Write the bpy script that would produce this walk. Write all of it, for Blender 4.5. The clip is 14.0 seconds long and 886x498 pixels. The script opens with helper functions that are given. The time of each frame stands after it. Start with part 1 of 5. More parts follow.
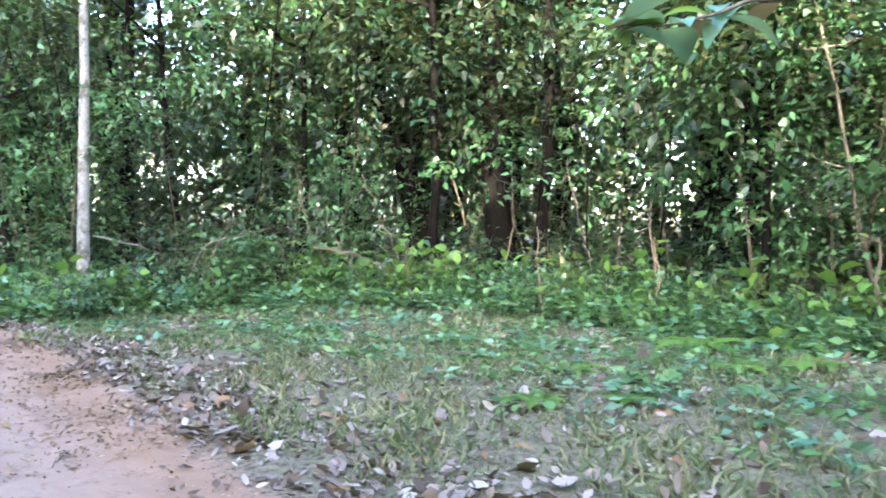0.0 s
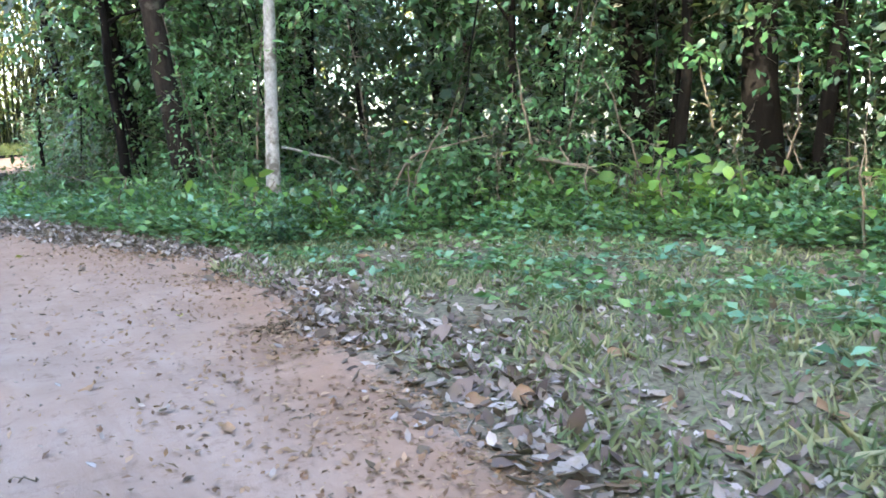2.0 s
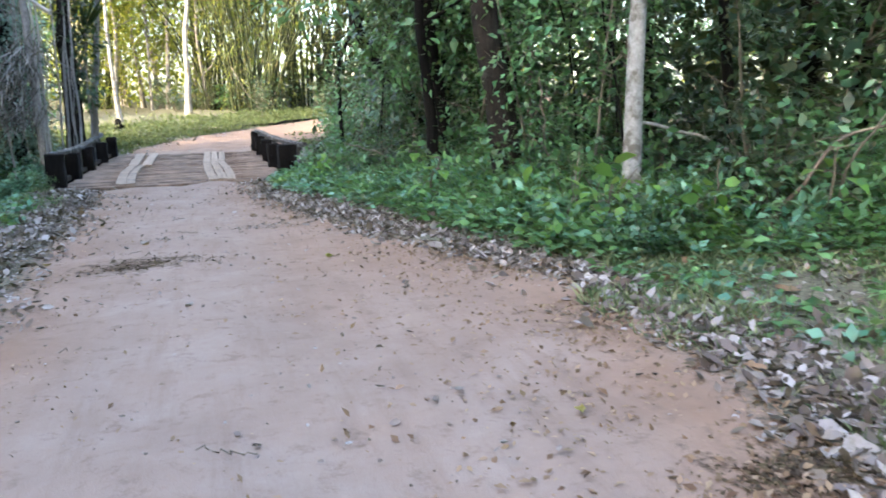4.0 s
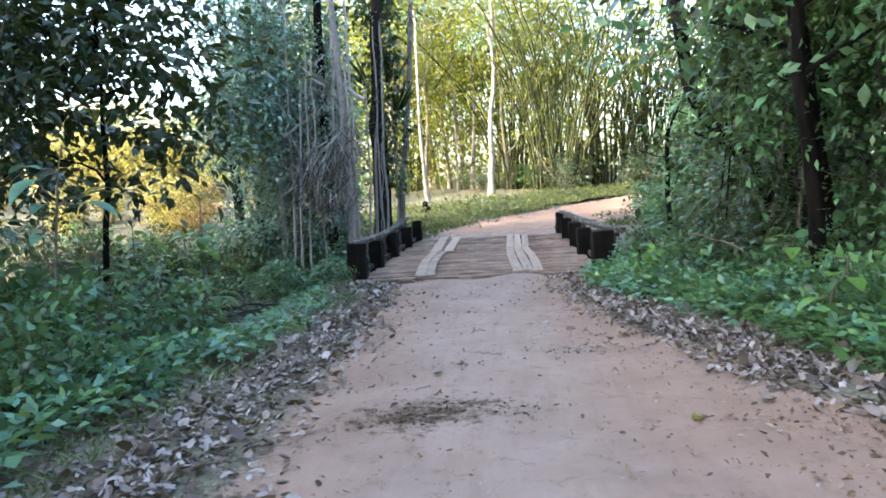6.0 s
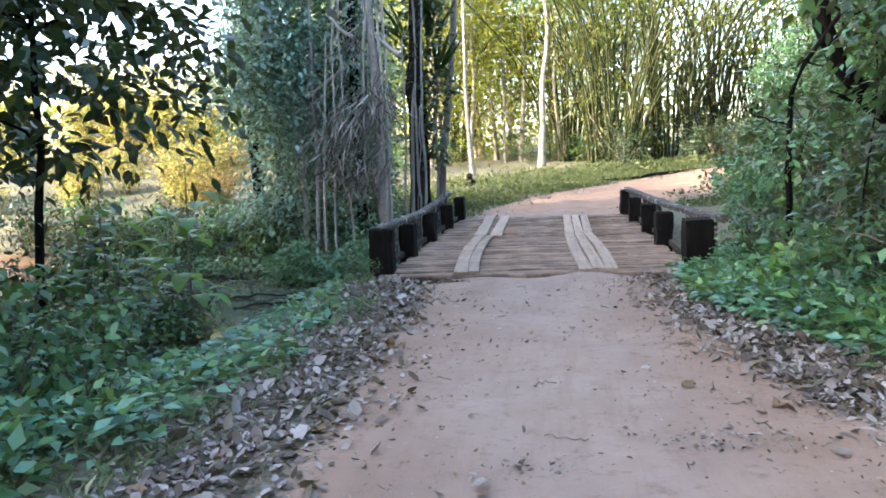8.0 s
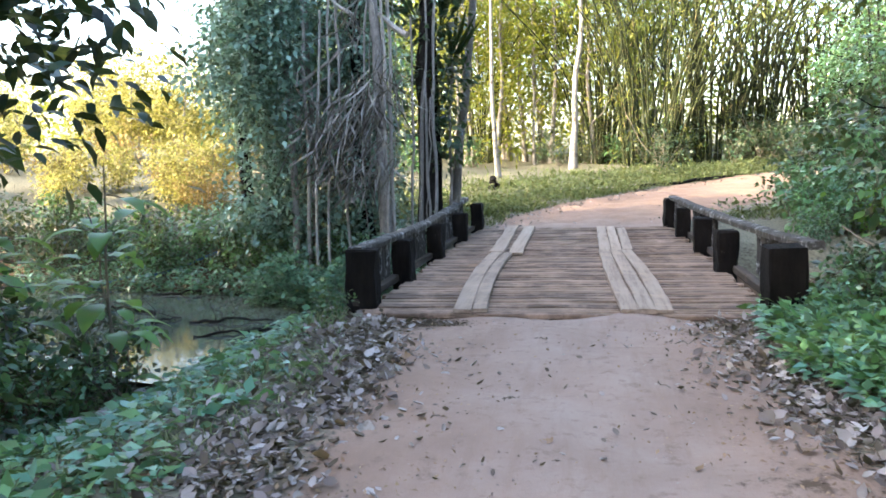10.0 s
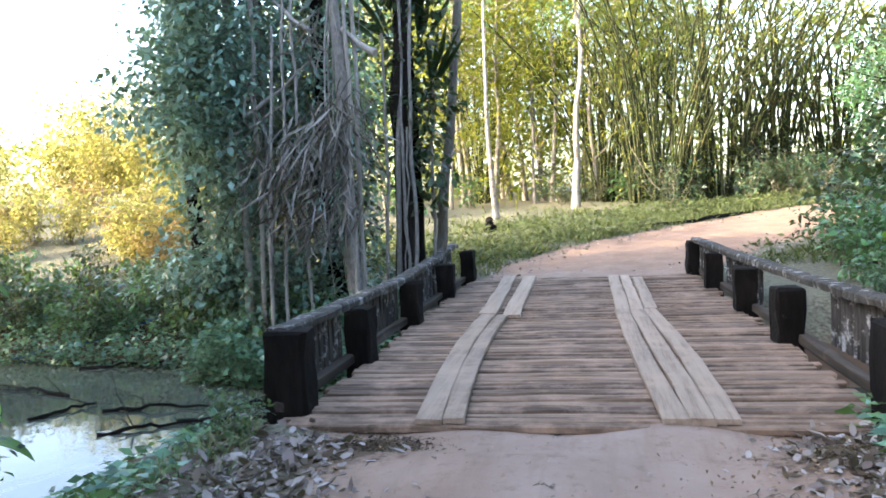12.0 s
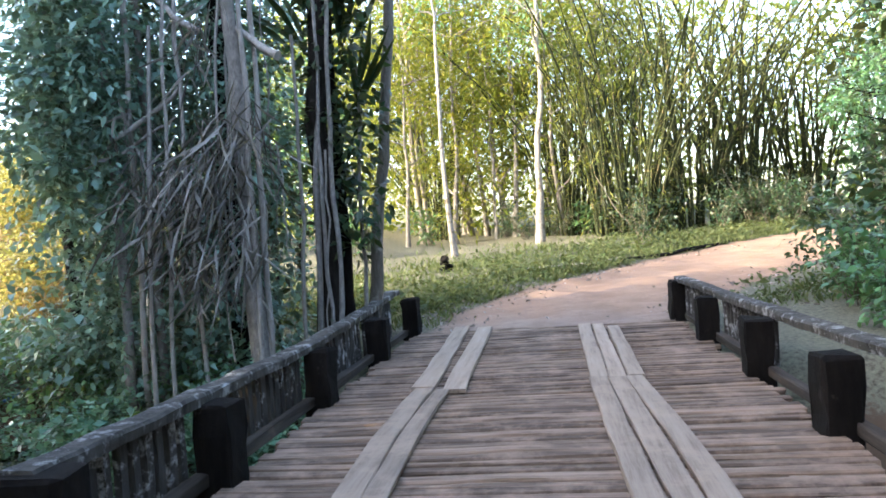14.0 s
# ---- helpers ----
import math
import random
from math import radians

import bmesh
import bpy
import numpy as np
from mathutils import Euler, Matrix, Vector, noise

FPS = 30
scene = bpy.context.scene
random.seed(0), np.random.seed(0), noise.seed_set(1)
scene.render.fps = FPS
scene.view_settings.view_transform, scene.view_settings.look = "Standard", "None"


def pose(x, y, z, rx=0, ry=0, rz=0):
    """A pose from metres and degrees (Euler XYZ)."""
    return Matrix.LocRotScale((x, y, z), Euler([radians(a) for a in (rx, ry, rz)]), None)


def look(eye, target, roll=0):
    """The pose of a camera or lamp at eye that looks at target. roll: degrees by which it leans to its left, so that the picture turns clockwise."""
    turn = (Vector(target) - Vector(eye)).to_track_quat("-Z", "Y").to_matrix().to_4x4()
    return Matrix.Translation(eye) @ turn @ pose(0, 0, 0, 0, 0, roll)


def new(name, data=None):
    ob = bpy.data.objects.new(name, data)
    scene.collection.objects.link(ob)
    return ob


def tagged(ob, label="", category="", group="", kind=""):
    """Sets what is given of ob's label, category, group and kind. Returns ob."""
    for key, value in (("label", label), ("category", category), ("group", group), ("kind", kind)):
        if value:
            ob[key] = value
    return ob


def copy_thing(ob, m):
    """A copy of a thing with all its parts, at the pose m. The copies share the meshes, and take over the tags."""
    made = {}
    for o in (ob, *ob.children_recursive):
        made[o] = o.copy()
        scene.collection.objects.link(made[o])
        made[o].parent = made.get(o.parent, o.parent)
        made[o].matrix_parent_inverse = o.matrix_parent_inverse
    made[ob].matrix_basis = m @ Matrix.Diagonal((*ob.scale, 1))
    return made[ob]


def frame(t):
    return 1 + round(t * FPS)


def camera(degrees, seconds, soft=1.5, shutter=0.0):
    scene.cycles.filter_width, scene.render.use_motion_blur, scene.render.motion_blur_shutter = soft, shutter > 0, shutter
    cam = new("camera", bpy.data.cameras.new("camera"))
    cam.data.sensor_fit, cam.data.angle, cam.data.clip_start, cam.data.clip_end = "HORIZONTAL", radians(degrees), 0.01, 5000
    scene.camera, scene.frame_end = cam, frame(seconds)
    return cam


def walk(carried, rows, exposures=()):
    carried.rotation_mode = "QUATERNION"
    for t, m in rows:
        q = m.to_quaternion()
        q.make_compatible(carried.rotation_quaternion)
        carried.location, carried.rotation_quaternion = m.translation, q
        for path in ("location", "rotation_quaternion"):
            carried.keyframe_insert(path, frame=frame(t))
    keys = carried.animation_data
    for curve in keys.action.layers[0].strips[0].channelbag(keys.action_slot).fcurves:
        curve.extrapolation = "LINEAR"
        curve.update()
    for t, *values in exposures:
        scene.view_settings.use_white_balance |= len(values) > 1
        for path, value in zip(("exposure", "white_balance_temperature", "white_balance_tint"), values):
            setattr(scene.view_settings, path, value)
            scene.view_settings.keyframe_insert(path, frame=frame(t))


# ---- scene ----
cam = camera(59.5, 14.0, 1.7, 0.15)
PATH = [
    (0, (0.009, 0.352, 1.459), (1.447, 1.74, 1.388), -0.2),
    (0.5, (0.166, 0.92, 1.457), (1.405, 2.486, 1.345), -0.2),
    (1, (0.274, 1.598, 1.435), (1.451, 3.206, 1.261), -0.2),
    (1.5, (0.434, 2.219, 1.393), (1.593, 3.831, 1.148), -0.8),
    (2, (0.574, 2.861, 1.408), (1.718, 4.474, 1.112), -0.9),
    (2.5, (0.654, 3.533, 1.452), (1.791, 5.137, 1.088), -1.6),
    (3, (0.685, 4.291, 1.5), (1.752, 5.932, 1.093), -1.5),
    (3.5, (0.634, 4.979, 1.538), (1.496, 6.74, 1.143), -1.3),
    (4, (0.669, 5.685, 1.549), (1.227, 7.566, 1.166), -1.4),
    (4.2, (0.664, 5.963, 1.519), (1.111, 7.877, 1.149), -1.4),
    (6.3, (0.538, 8.737, 1.627), (0.344, 10.721, 1.473), -3.1),
    (6.5, (0.509, 9.039, 1.588), (0.311, 11.022, 1.424), -2.9),
    (7, (0.47, 9.78, 1.581), (0.247, 11.759, 1.398), -3.4),
    (7.5, (0.375, 10.536, 1.607), (0.103, 12.505, 1.388), -2.8),
    (8, (0.299, 11.245, 1.643), (0.013, 13.211, 1.41), -2.5),
    (8.2, (0.323, 11.518, 1.646), (0.021, 13.48, 1.404), -1.9),
    (10.3, (0.242, 14.372, 1.63), (-0.137, 16.323, 1.409), -2.0),
    (10.5, (0.224, 14.669, 1.648), (-0.182, 16.616, 1.444), -2.6),
    (11, (0.164, 15.278, 1.645), (-0.251, 17.226, 1.465), -3.4),
    (11.5, (0.151, 15.882, 1.629), (-0.24, 17.837, 1.467), -3.8),
    (12, (0.159, 16.528, 1.625), (-0.207, 18.49, 1.499), -2.8),
    (12.5, (0.184, 17.167, 1.634), (-0.135, 19.14, 1.548), -1.9),
    (13, (0.22, 17.79, 1.644), (-0.079, 19.766, 1.565), -2.1),
    (13.5, (0.211, 18.438, 1.618), (-0.064, 20.418, 1.557), -3.4),
    (14, (0.208, 19.071, 1.614), (-0.071, 21.051, 1.577), -4.1),
]
walk(cam, [(t, look(eye, target, roll)) for t, eye, target, roll in PATH], [(0.0, 4.2, 6000, 15), (1.5, 3.95, 6000, 11), (3.5, 3.7, 6300, 10), (6.5, 3.5, 6250, 11), (10.5, 3.55, 6450, 12), (12.8, 3.45, 6350, 12), (14.0, 3.3, 6250, 12)])

# ---- light ----
SUN_WAY = Vector((-0.8, -0.45, 0.36)).normalized()
world = bpy.data.worlds.new("sky")
scene.world = world
world.use_nodes = True
wn = world.node_tree
sky = wn.nodes.new("ShaderNodeTexSky")
sky.sky_type, sky.sun_disc = "NISHITA", False
sky.sun_elevation = math.asin(SUN_WAY.z)
sky.sun_rotation = math.atan2(SUN_WAY.x, SUN_WAY.y)
sky.air_density, sky.dust_density = 1.0, 3.0
wn.links.new(sky.outputs[0], wn.nodes["Background"].inputs[0])
wn.nodes["Background"].inputs[1].default_value = 0.15
sun_data = bpy.data.lights.new("sun", "SUN")
sun_data.energy, sun_data.angle, sun_data.color = 2.3, radians(0.6), (1.0, 0.86, 0.62)
sun = new("sun", sun_data)
sun.matrix_world = look(SUN_WAY * 60, (0, 0, 0))

rng = np.random.default_rng(7)


# ---- materials ----
def shader(name):
    m = bpy.data.materials.new(name)
    m.use_nodes = True
    nt = m.node_tree
    return m, nt, nt.nodes["Principled BSDF"], nt.nodes["Material Output"]


def node(nt, kind, **values):
    n = nt.nodes.new(kind)
    for key, value in values.items():
        n.inputs[key.replace("_", " ")].default_value = value
    return n


def ramp(nt, fac, stops):
    r = nt.nodes.new("ShaderNodeValToRGB")
    el = r.color_ramp.elements
    while len(el) < len(stops):
        el.new(0.5)
    for e, (p, c) in zip(el, stops):
        e.position, e.color = p, (*c, 1)
    nt.links.new(fac, r.inputs[0])
    return r.outputs[0]


def coords(nt, scale=(1, 1, 1), world_space=False):
    mp = nt.nodes.new("ShaderNodeMapping")
    mp.inputs["Scale"].default_value = scale
    if world_space:
        src = nt.nodes.new("ShaderNodeNewGeometry").outputs["Position"]
    else:
        src = nt.nodes.new("ShaderNodeTexCoord").outputs["Object"]
    nt.links.new(src, mp.inputs[0])
    return mp.outputs[0]


def noise_of(nt, vec, scale, detail=6.0, rough=0.6):
    n = node(nt, "ShaderNodeTexNoise", Scale=scale, Detail=detail, Roughness=rough)
    nt.links.new(vec, n.inputs["Vector"])
    return n.outputs["Fac"]


def mixed(nt, fac, a, b, blend="MIX"):
    mx = nt.nodes.new("ShaderNodeMix")
    mx.data_type, mx.blend_type = "RGBA", blend
    for sock, v in ((mx.inputs[0], fac), (mx.inputs[6], a), (mx.inputs[7], b)):
        if hasattr(v, "links"):
            nt.links.new(v, sock)
        else:
            sock.default_value = v if isinstance(v, float) else (*v, 1)
    return mx.outputs[2]


def bump(nt, bsdf, height, strength, dist):
    b = node(nt, "ShaderNodeBump", Strength=strength, Distance=dist)
    nt.links.new(height, b.inputs["Height"])
    nt.links.new(b.outputs[0], bsdf.inputs["Normal"])


def leaf_material(name, dark, mid, light, trans=0.35, gloss=0.45, sheen=0.17):
    m, nt, bsdf, out = shader(name)
    geo = nt.nodes.new("ShaderNodeNewGeometry")
    info = nt.nodes.new("ShaderNodeObjectInfo")
    col = ramp(nt, geo.outputs["Random Per Island"], [(0.0, dark), (0.5, mid), (1.0, light)])
    hue = nt.nodes.new("ShaderNodeHueSaturation")
    val = node(nt, "ShaderNodeMapRange")
    val.inputs[3].default_value, val.inputs[4].default_value = 0.75, 1.25
    nt.links.new(info.outputs["Random"], val.inputs[0])
    nt.links.new(val.outputs[0], hue.inputs["Value"])
    nt.links.new(col, hue.inputs["Color"])
    spot = noise_of(nt, coords(nt), 9.0, 3.0)
    col2 = mixed(nt, ramp(nt, spot, [(0.45, (0, 0, 0)), (0.75, (0.5, 0.5, 0.5))]), hue.outputs[0], (0.16, 0.13, 0.05))
    nt.links.new(col2, bsdf.inputs["Base Color"])
    bsdf.inputs["Roughness"].default_value = gloss
    bsdf.inputs["Specular IOR Level"].default_value = sheen
    tr = nt.nodes.new("ShaderNodeBsdfTranslucent")
    warm = mixed(nt, 0.25, col2, (0.5, 0.55, 0.06))
    nt.links.new(warm, tr.inputs[0])
    mix = nt.nodes.new("ShaderNodeMixShader")
    mix.inputs[0].default_value = trans
    nt.links.new(bsdf.outputs[0], mix.inputs[1])
    nt.links.new(tr.outputs[0], mix.inputs[2])
    nt.links.new(mix.outputs[0], out.inputs[0])
    return m


def bark_material(name, dark, light, patch, patch_at=0.55, stretch=0.25, depth=0.02):
    m, nt, bsdf, out = shader(name)
    v = coords(nt, (1, 1, stretch))
    grain = noise_of(nt, v, 22.0, 8.0, 0.7)
    big = noise_of(nt, coords(nt), 3.5, 5.0, 0.65)
    col = ramp(nt, grain, [(0.3, dark), (0.7, light)])
    col = mixed(nt, ramp(nt, big, [(patch_at, (0, 0, 0)), (patch_at + 0.08, (1, 1, 1))]), col, patch)
    nt.links.new(col, bsdf.inputs["Base Color"])
    bsdf.inputs["Roughness"].default_value = 0.9
    bsdf.inputs["Specular IOR Level"].default_value = 0.1
    bump(nt, bsdf, grain, 0.7, depth)
    return m


def wood_material(name, dark, mid, light, dirt, stretch, dirt_at=0.5, vary=(0.72, 1.2)):
    m, nt, bsdf, out = shader(name)
    info = nt.nodes.new("ShaderNodeObjectInfo")
    add = nt.nodes.new("ShaderNodeVectorMath")
    nt.links.new(coords(nt, stretch), add.inputs[0])
    nt.links.new(info.outputs["Location"], add.inputs[1])
    grain = noise_of(nt, add.outputs[0], 14.0, 8.0, 0.7)
    col = ramp(nt, grain, [(0.28, dark), (0.5, mid), (0.72, light)])
    hue = nt.nodes.new("ShaderNodeHueSaturation")
    val = node(nt, "ShaderNodeMapRange")
    val.inputs[3].default_value, val.inputs[4].default_value = vary
    nt.links.new(info.outputs["Random"], val.inputs[0])
    nt.links.new(val.outputs[0], hue.inputs["Value"])
    nt.links.new(col, hue.inputs["Color"])
    dust = noise_of(nt, coords(nt, world_space=True), 2.2, 6.0, 0.7)
    col = mixed(nt, ramp(nt, dust, [(dirt_at - 0.08, (0, 0, 0)), (dirt_at + 0.12, (0.85, 0.85, 0.85))]), hue.outputs[0], dirt)
    nt.links.new(col, bsdf.inputs["Base Color"])
    bsdf.inputs["Roughness"].default_value = 0.85
    bsdf.inputs["Specular IOR Level"].default_value = 0.2
    bump(nt, bsdf, grain, 0.6, 0.008)
    return m


DIRT = (0.3, 0.222, 0.178)
# deep green taken down near black, so it carries the wood's inner shade
LEAF_DEEP_SHADED = leaf_material("deep_shaded_leaf", (0.005, 0.018, 0.011), (0.012, 0.04, 0.022), (0.03, 0.082, 0.044), 0.16, 0.36, 0.28)
LEAF_MID = leaf_material("mid_leaf", (0.024, 0.08, 0.034), (0.055, 0.16, 0.066), (0.12, 0.27, 0.11), 0.3, 0.36, 0.4)
LEAF_WEED = leaf_material("weed_leaf", (0.025, 0.085, 0.03), (0.085, 0.225, 0.08), (0.2, 0.4, 0.16), 0.32, 0.38, 0.35)
LEAF_FRESH = leaf_material("fresh_leaf", (0.04, 0.12, 0.028), (0.1, 0.24, 0.055), (0.23, 0.42, 0.08), 0.45, 0.4, 0.35)
# yellow-green with the warmth of sunlight mixed into the leaf colour
LEAF_SUNLIT = leaf_material("sunny_leaf", (0.05, 0.08, 0.012), (0.13, 0.165, 0.024), (0.24, 0.225, 0.035), 0.5)
LEAF_BLUE = leaf_material("creeper_leaf", (0.018, 0.07, 0.045), (0.075, 0.21, 0.135), (0.19, 0.37, 0.25), 0.28, 0.34, 0.45)
# golden yellow, brightened to make up for weak sun on the far bank
LEAF_SUN_GOLD = leaf_material("sun_gold_leaf", (0.08, 0.085, 0.02), (0.27, 0.24, 0.07), (0.5, 0.43, 0.17), 0.45)
LEAF_BAMBOO = leaf_material("bamboo_leaf", (0.02, 0.04, 0.01), (0.065, 0.095, 0.022), (0.18, 0.18, 0.04), 0.4)
LEAF_SEAR = leaf_material("sear_leaf", (0.05, 0.03, 0.015), (0.16, 0.09, 0.04), (0.32, 0.2, 0.09), 0.4)
# bluish-green creeper leaves, made paler and bluer to include the haze
LEAF_IVY_HAZE = leaf_material("hazy_ivy_leaf", (0.018, 0.055, 0.05), (0.11, 0.22, 0.18), (0.28, 0.45, 0.39), 0.3, 0.36, 0.45)
LEAF_DRY = leaf_material("dry_leaf", (0.065, 0.048, 0.042), (0.215, 0.172, 0.158), (0.46, 0.42, 0.405), 0.1, 0.75)
LEAF_STRAW = leaf_material("dead_frond", (0.03, 0.028, 0.026), (0.12, 0.114, 0.108), (0.34, 0.33, 0.315), 0.08, 0.8)
LEAF_ASH = leaf_material("ash_dry_leaf", (0.17, 0.14, 0.125), (0.265, 0.23, 0.21), (0.4, 0.36, 0.34), 0.1, 0.75)
LEAF_BROWN = leaf_material("brown_dry_leaf", (0.1, 0.055, 0.035), (0.22, 0.135, 0.085), (0.36, 0.25, 0.17), 0.12, 0.7)
MULCH = leaf_material("mulch", (0.03, 0.02, 0.014), (0.07, 0.048, 0.032), (0.13, 0.09, 0.06), 0.05, 0.8)
CLOD = leaf_material("clod", (0.2, 0.145, 0.115), (0.32, 0.25, 0.21), (0.45, 0.38, 0.33), 0.0, 0.9)
GRASS = leaf_material("grass_blade", (0.075, 0.125, 0.06), (0.16, 0.22, 0.115), (0.34, 0.34, 0.21), 0.25, 0.6)
GRASS_DEEP = leaf_material("deep_grass_blade", (0.03, 0.055, 0.02), (0.07, 0.11, 0.042), (0.15, 0.165, 0.08), 0.25, 0.6)
# dark bark lowered to near black, with the deep shade of the wood included
BARK_DARK_SHADED = bark_material("dark_shaded_bark", (0.003, 0.0027, 0.0025), (0.011, 0.0095, 0.008), (0.022, 0.021, 0.019), 0.62)
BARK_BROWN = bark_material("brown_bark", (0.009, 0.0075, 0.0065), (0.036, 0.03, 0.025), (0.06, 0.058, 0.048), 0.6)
BARK_GREY = bark_material("grey_bark", (0.1, 0.09, 0.075), (0.24, 0.215, 0.185), (0.32, 0.3, 0.27), 0.55)
BARK_PALE = bark_material("pale_bark", (0.13, 0.12, 0.105), (0.34, 0.32, 0.285), (0.12, 0.1, 0.08), 0.53, 0.6, 0.012)
BARK_WHITE = bark_material("white_bark", (0.18, 0.175, 0.16), (0.4, 0.395, 0.375), (0.13, 0.12, 0.1), 0.5, 0.8, 0.012)
TWIG = bark_material("twig_bark", (0.09, 0.075, 0.055), (0.22, 0.19, 0.15), (0.3, 0.27, 0.2), 0.6)
CULM = bark_material("bamboo_culm", (0.012, 0.018, 0.008), (0.045, 0.05, 0.022), (0.11, 0.09, 0.045), 0.58, 0.1, 0.003)
BARK_ASH = bark_material("ash_bark", (0.13, 0.12, 0.11), (0.33, 0.31, 0.285), (0.2, 0.19, 0.165), 0.56, 0.5, 0.012)
DEADWOOD = bark_material("dead_wood", (0.2, 0.18, 0.16), (0.42, 0.39, 0.36), (0.14, 0.12, 0.1), 0.6)
PLANK = wood_material("deck_wood", (0.045, 0.032, 0.024), (0.175, 0.12, 0.085), (0.33, 0.235, 0.17), (0.34, 0.23, 0.165), (0.08, 1, 1), 0.54, (0.55, 1.3))
BOARD = wood_material("board_wood", (0.18, 0.13, 0.095), (0.34, 0.255, 0.19), (0.42, 0.325, 0.25), (0.38, 0.275, 0.2), (1, 0.06, 1), 0.56)
BEAM = wood_material("beam_wood", (0.015, 0.012, 0.01), (0.045, 0.036, 0.029), (0.09, 0.072, 0.056), (0.14, 0.1, 0.07), (1, 0.06, 1), 0.66)


def concrete_material(name, dark, mid, pale, pale_at):
    m, nt, bsdf, out = shader(name)
    v = coords(nt, world_space=True)
    streak = noise_of(nt, coords(nt, (1, 1, 0.2), True), 9.0, 8.0, 0.7)
    blot = noise_of(nt, v, 5.0, 8.0, 0.75)
    col = ramp(nt, streak, [(0.3, dark), (0.7, mid)])
    col = mixed(nt, ramp(nt, blot, [(pale_at, (0, 0, 0)), (pale_at + 0.1, (1, 1, 1))]), col, pale)
    nt.links.new(col, bsdf.inputs["Base Color"])
    bsdf.inputs["Roughness"].default_value = 0.95
    bsdf.inputs["Specular IOR Level"].default_value = 0.12
    bump(nt, bsdf, noise_of(nt, v, 35.0, 8.0, 0.75), 0.8, 0.012)
    return m


CONCRETE = concrete_material("mouldy_concrete", (0.004, 0.0036, 0.0033), (0.017, 0.0135, 0.0115), (0.075, 0.064, 0.055), 0.62)
DUST = concrete_material("deck_dust", (0.24, 0.165, 0.12), (0.36, 0.265, 0.2), (0.42, 0.33, 0.26), 0.6)
RAILTOP = concrete_material("lichen_concrete", (0.03, 0.027, 0.024), (0.11, 0.102, 0.09), (0.34, 0.335, 0.32), 0.53)
SLAT = concrete_material("streaked_concrete", (0.02, 0.018, 0.016), (0.1, 0.094, 0.088), (0.42, 0.42, 0.42), 0.53)


def ground_material():
    m, nt, bsdf, out = shader("ground")
    v = coords(nt, world_space=True)
    att = nt.nodes.new("ShaderNodeAttribute")
    att.attribute_name = "cover"
    sep = nt.nodes.new("ShaderNodeSeparateColor")
    nt.links.new(att.outputs["Color"], sep.inputs[0])
    fine = noise_of(nt, v, 18.0, 8.0, 0.7)
    broad = noise_of(nt, v, 1.3, 6.0, 0.65)
    grit = noise_of(nt, v, 90.0, 4.0, 0.6)
    dirt = ramp(nt, broad, [(0.3, (0.26, 0.19, 0.15)), (0.5, DIRT), (0.75, (0.34, 0.268, 0.225))])
    dirt = mixed(nt, ramp(nt, fine, [(0.28, (0.45, 0.45, 0.45)), (0.48, (0, 0, 0))]), dirt, (0.27, 0.18, 0.135))
    red = mixed(nt, ramp(nt, broad, [(0.35, (0, 0, 0)), (0.65, (1, 1, 1))]), (0.235, 0.148, 0.1), (0.31, 0.205, 0.145))
    dirt = mixed(nt, sep.outputs[1], dirt, red)
    rut = noise_of(nt, coords(nt, (1.0, 0.12, 1.0), True), 5.0, 7.0, 0.7)
    dirt = mixed(nt, ramp(nt, rut, [(0.35, (0.5, 0.5, 0.5)), (0.5, (0, 0, 0))]), dirt, (0.23, 0.16, 0.12))
    clods = noise_of(nt, v, 6.0, 9.0, 0.75)
    dirt = mixed(nt, ramp(nt, clods, [(0.32, (0.7, 0.7, 0.7)), (0.46, (0, 0, 0))]), dirt, (0.17, 0.115, 0.085))
    dirt = mixed(nt, ramp(nt, clods, [(0.6, (0, 0, 0)), (0.75, (0.3, 0.3, 0.3))]), dirt, (0.48, 0.39, 0.33))
    soil = ramp(nt, fine, [(0.32, (0.04, 0.036, 0.026)), (0.48, (0.13, 0.12, 0.085)), (0.6, (0.17, 0.165, 0.11)), (0.75, (0.28, 0.245, 0.2))])
    add = nt.nodes.new("ShaderNodeMath")
    add.operation = "MULTIPLY_ADD"
    nt.links.new(fine, add.inputs[0])
    add.inputs[1].default_value = 0.9
    nt.links.new(sep.outputs[0], add.inputs[2])
    mask = ramp(nt, add.outputs[0], [(0.82, (0, 0, 0)), (1.02, (1, 1, 1))])
    col = mixed(nt, mask, soil, dirt)
    wet = nt.nodes.new("ShaderNodeMath")
    wet.operation = "MULTIPLY_ADD"
    nt.links.new(clods, wet.inputs[0])
    wet.inputs[1].default_value = 1.2
    nt.links.new(sep.outputs[2], wet.inputs[2])
    mud = mixed(nt, ramp(nt, wet.outputs[0], [(0.85, (0, 0, 0)), (1.35, (1, 1, 1))]), col, (0.1, 0.068, 0.045))
    nt.links.new(mud, bsdf.inputs["Base Color"])
    bsdf.inputs["Roughness"].default_value = 0.95
    bsdf.inputs["Specular IOR Level"].default_value = 0.12
    both = nt.nodes.new("ShaderNodeMath")
    both.operation = "ADD"
    nt.links.new(fine, both.inputs[0])
    nt.links.new(grit, both.inputs[1])
    bump(nt, bsdf, both.outputs[0], 0.4, 0.016)
    return m


def water_material():
    m, nt, bsdf, out = shader("muddy_water")
    v = coords(nt, world_space=True)
    bsdf.inputs["Base Color"].default_value = (0.075, 0.085, 0.065, 1)
    bsdf.inputs["Roughness"].default_value = 0.04
    bsdf.inputs["IOR"].default_value = 1.33
    bump(nt, bsdf, noise_of(nt, v, 3.5, 3.0, 0.5), 0.1, 0.03)
    return m


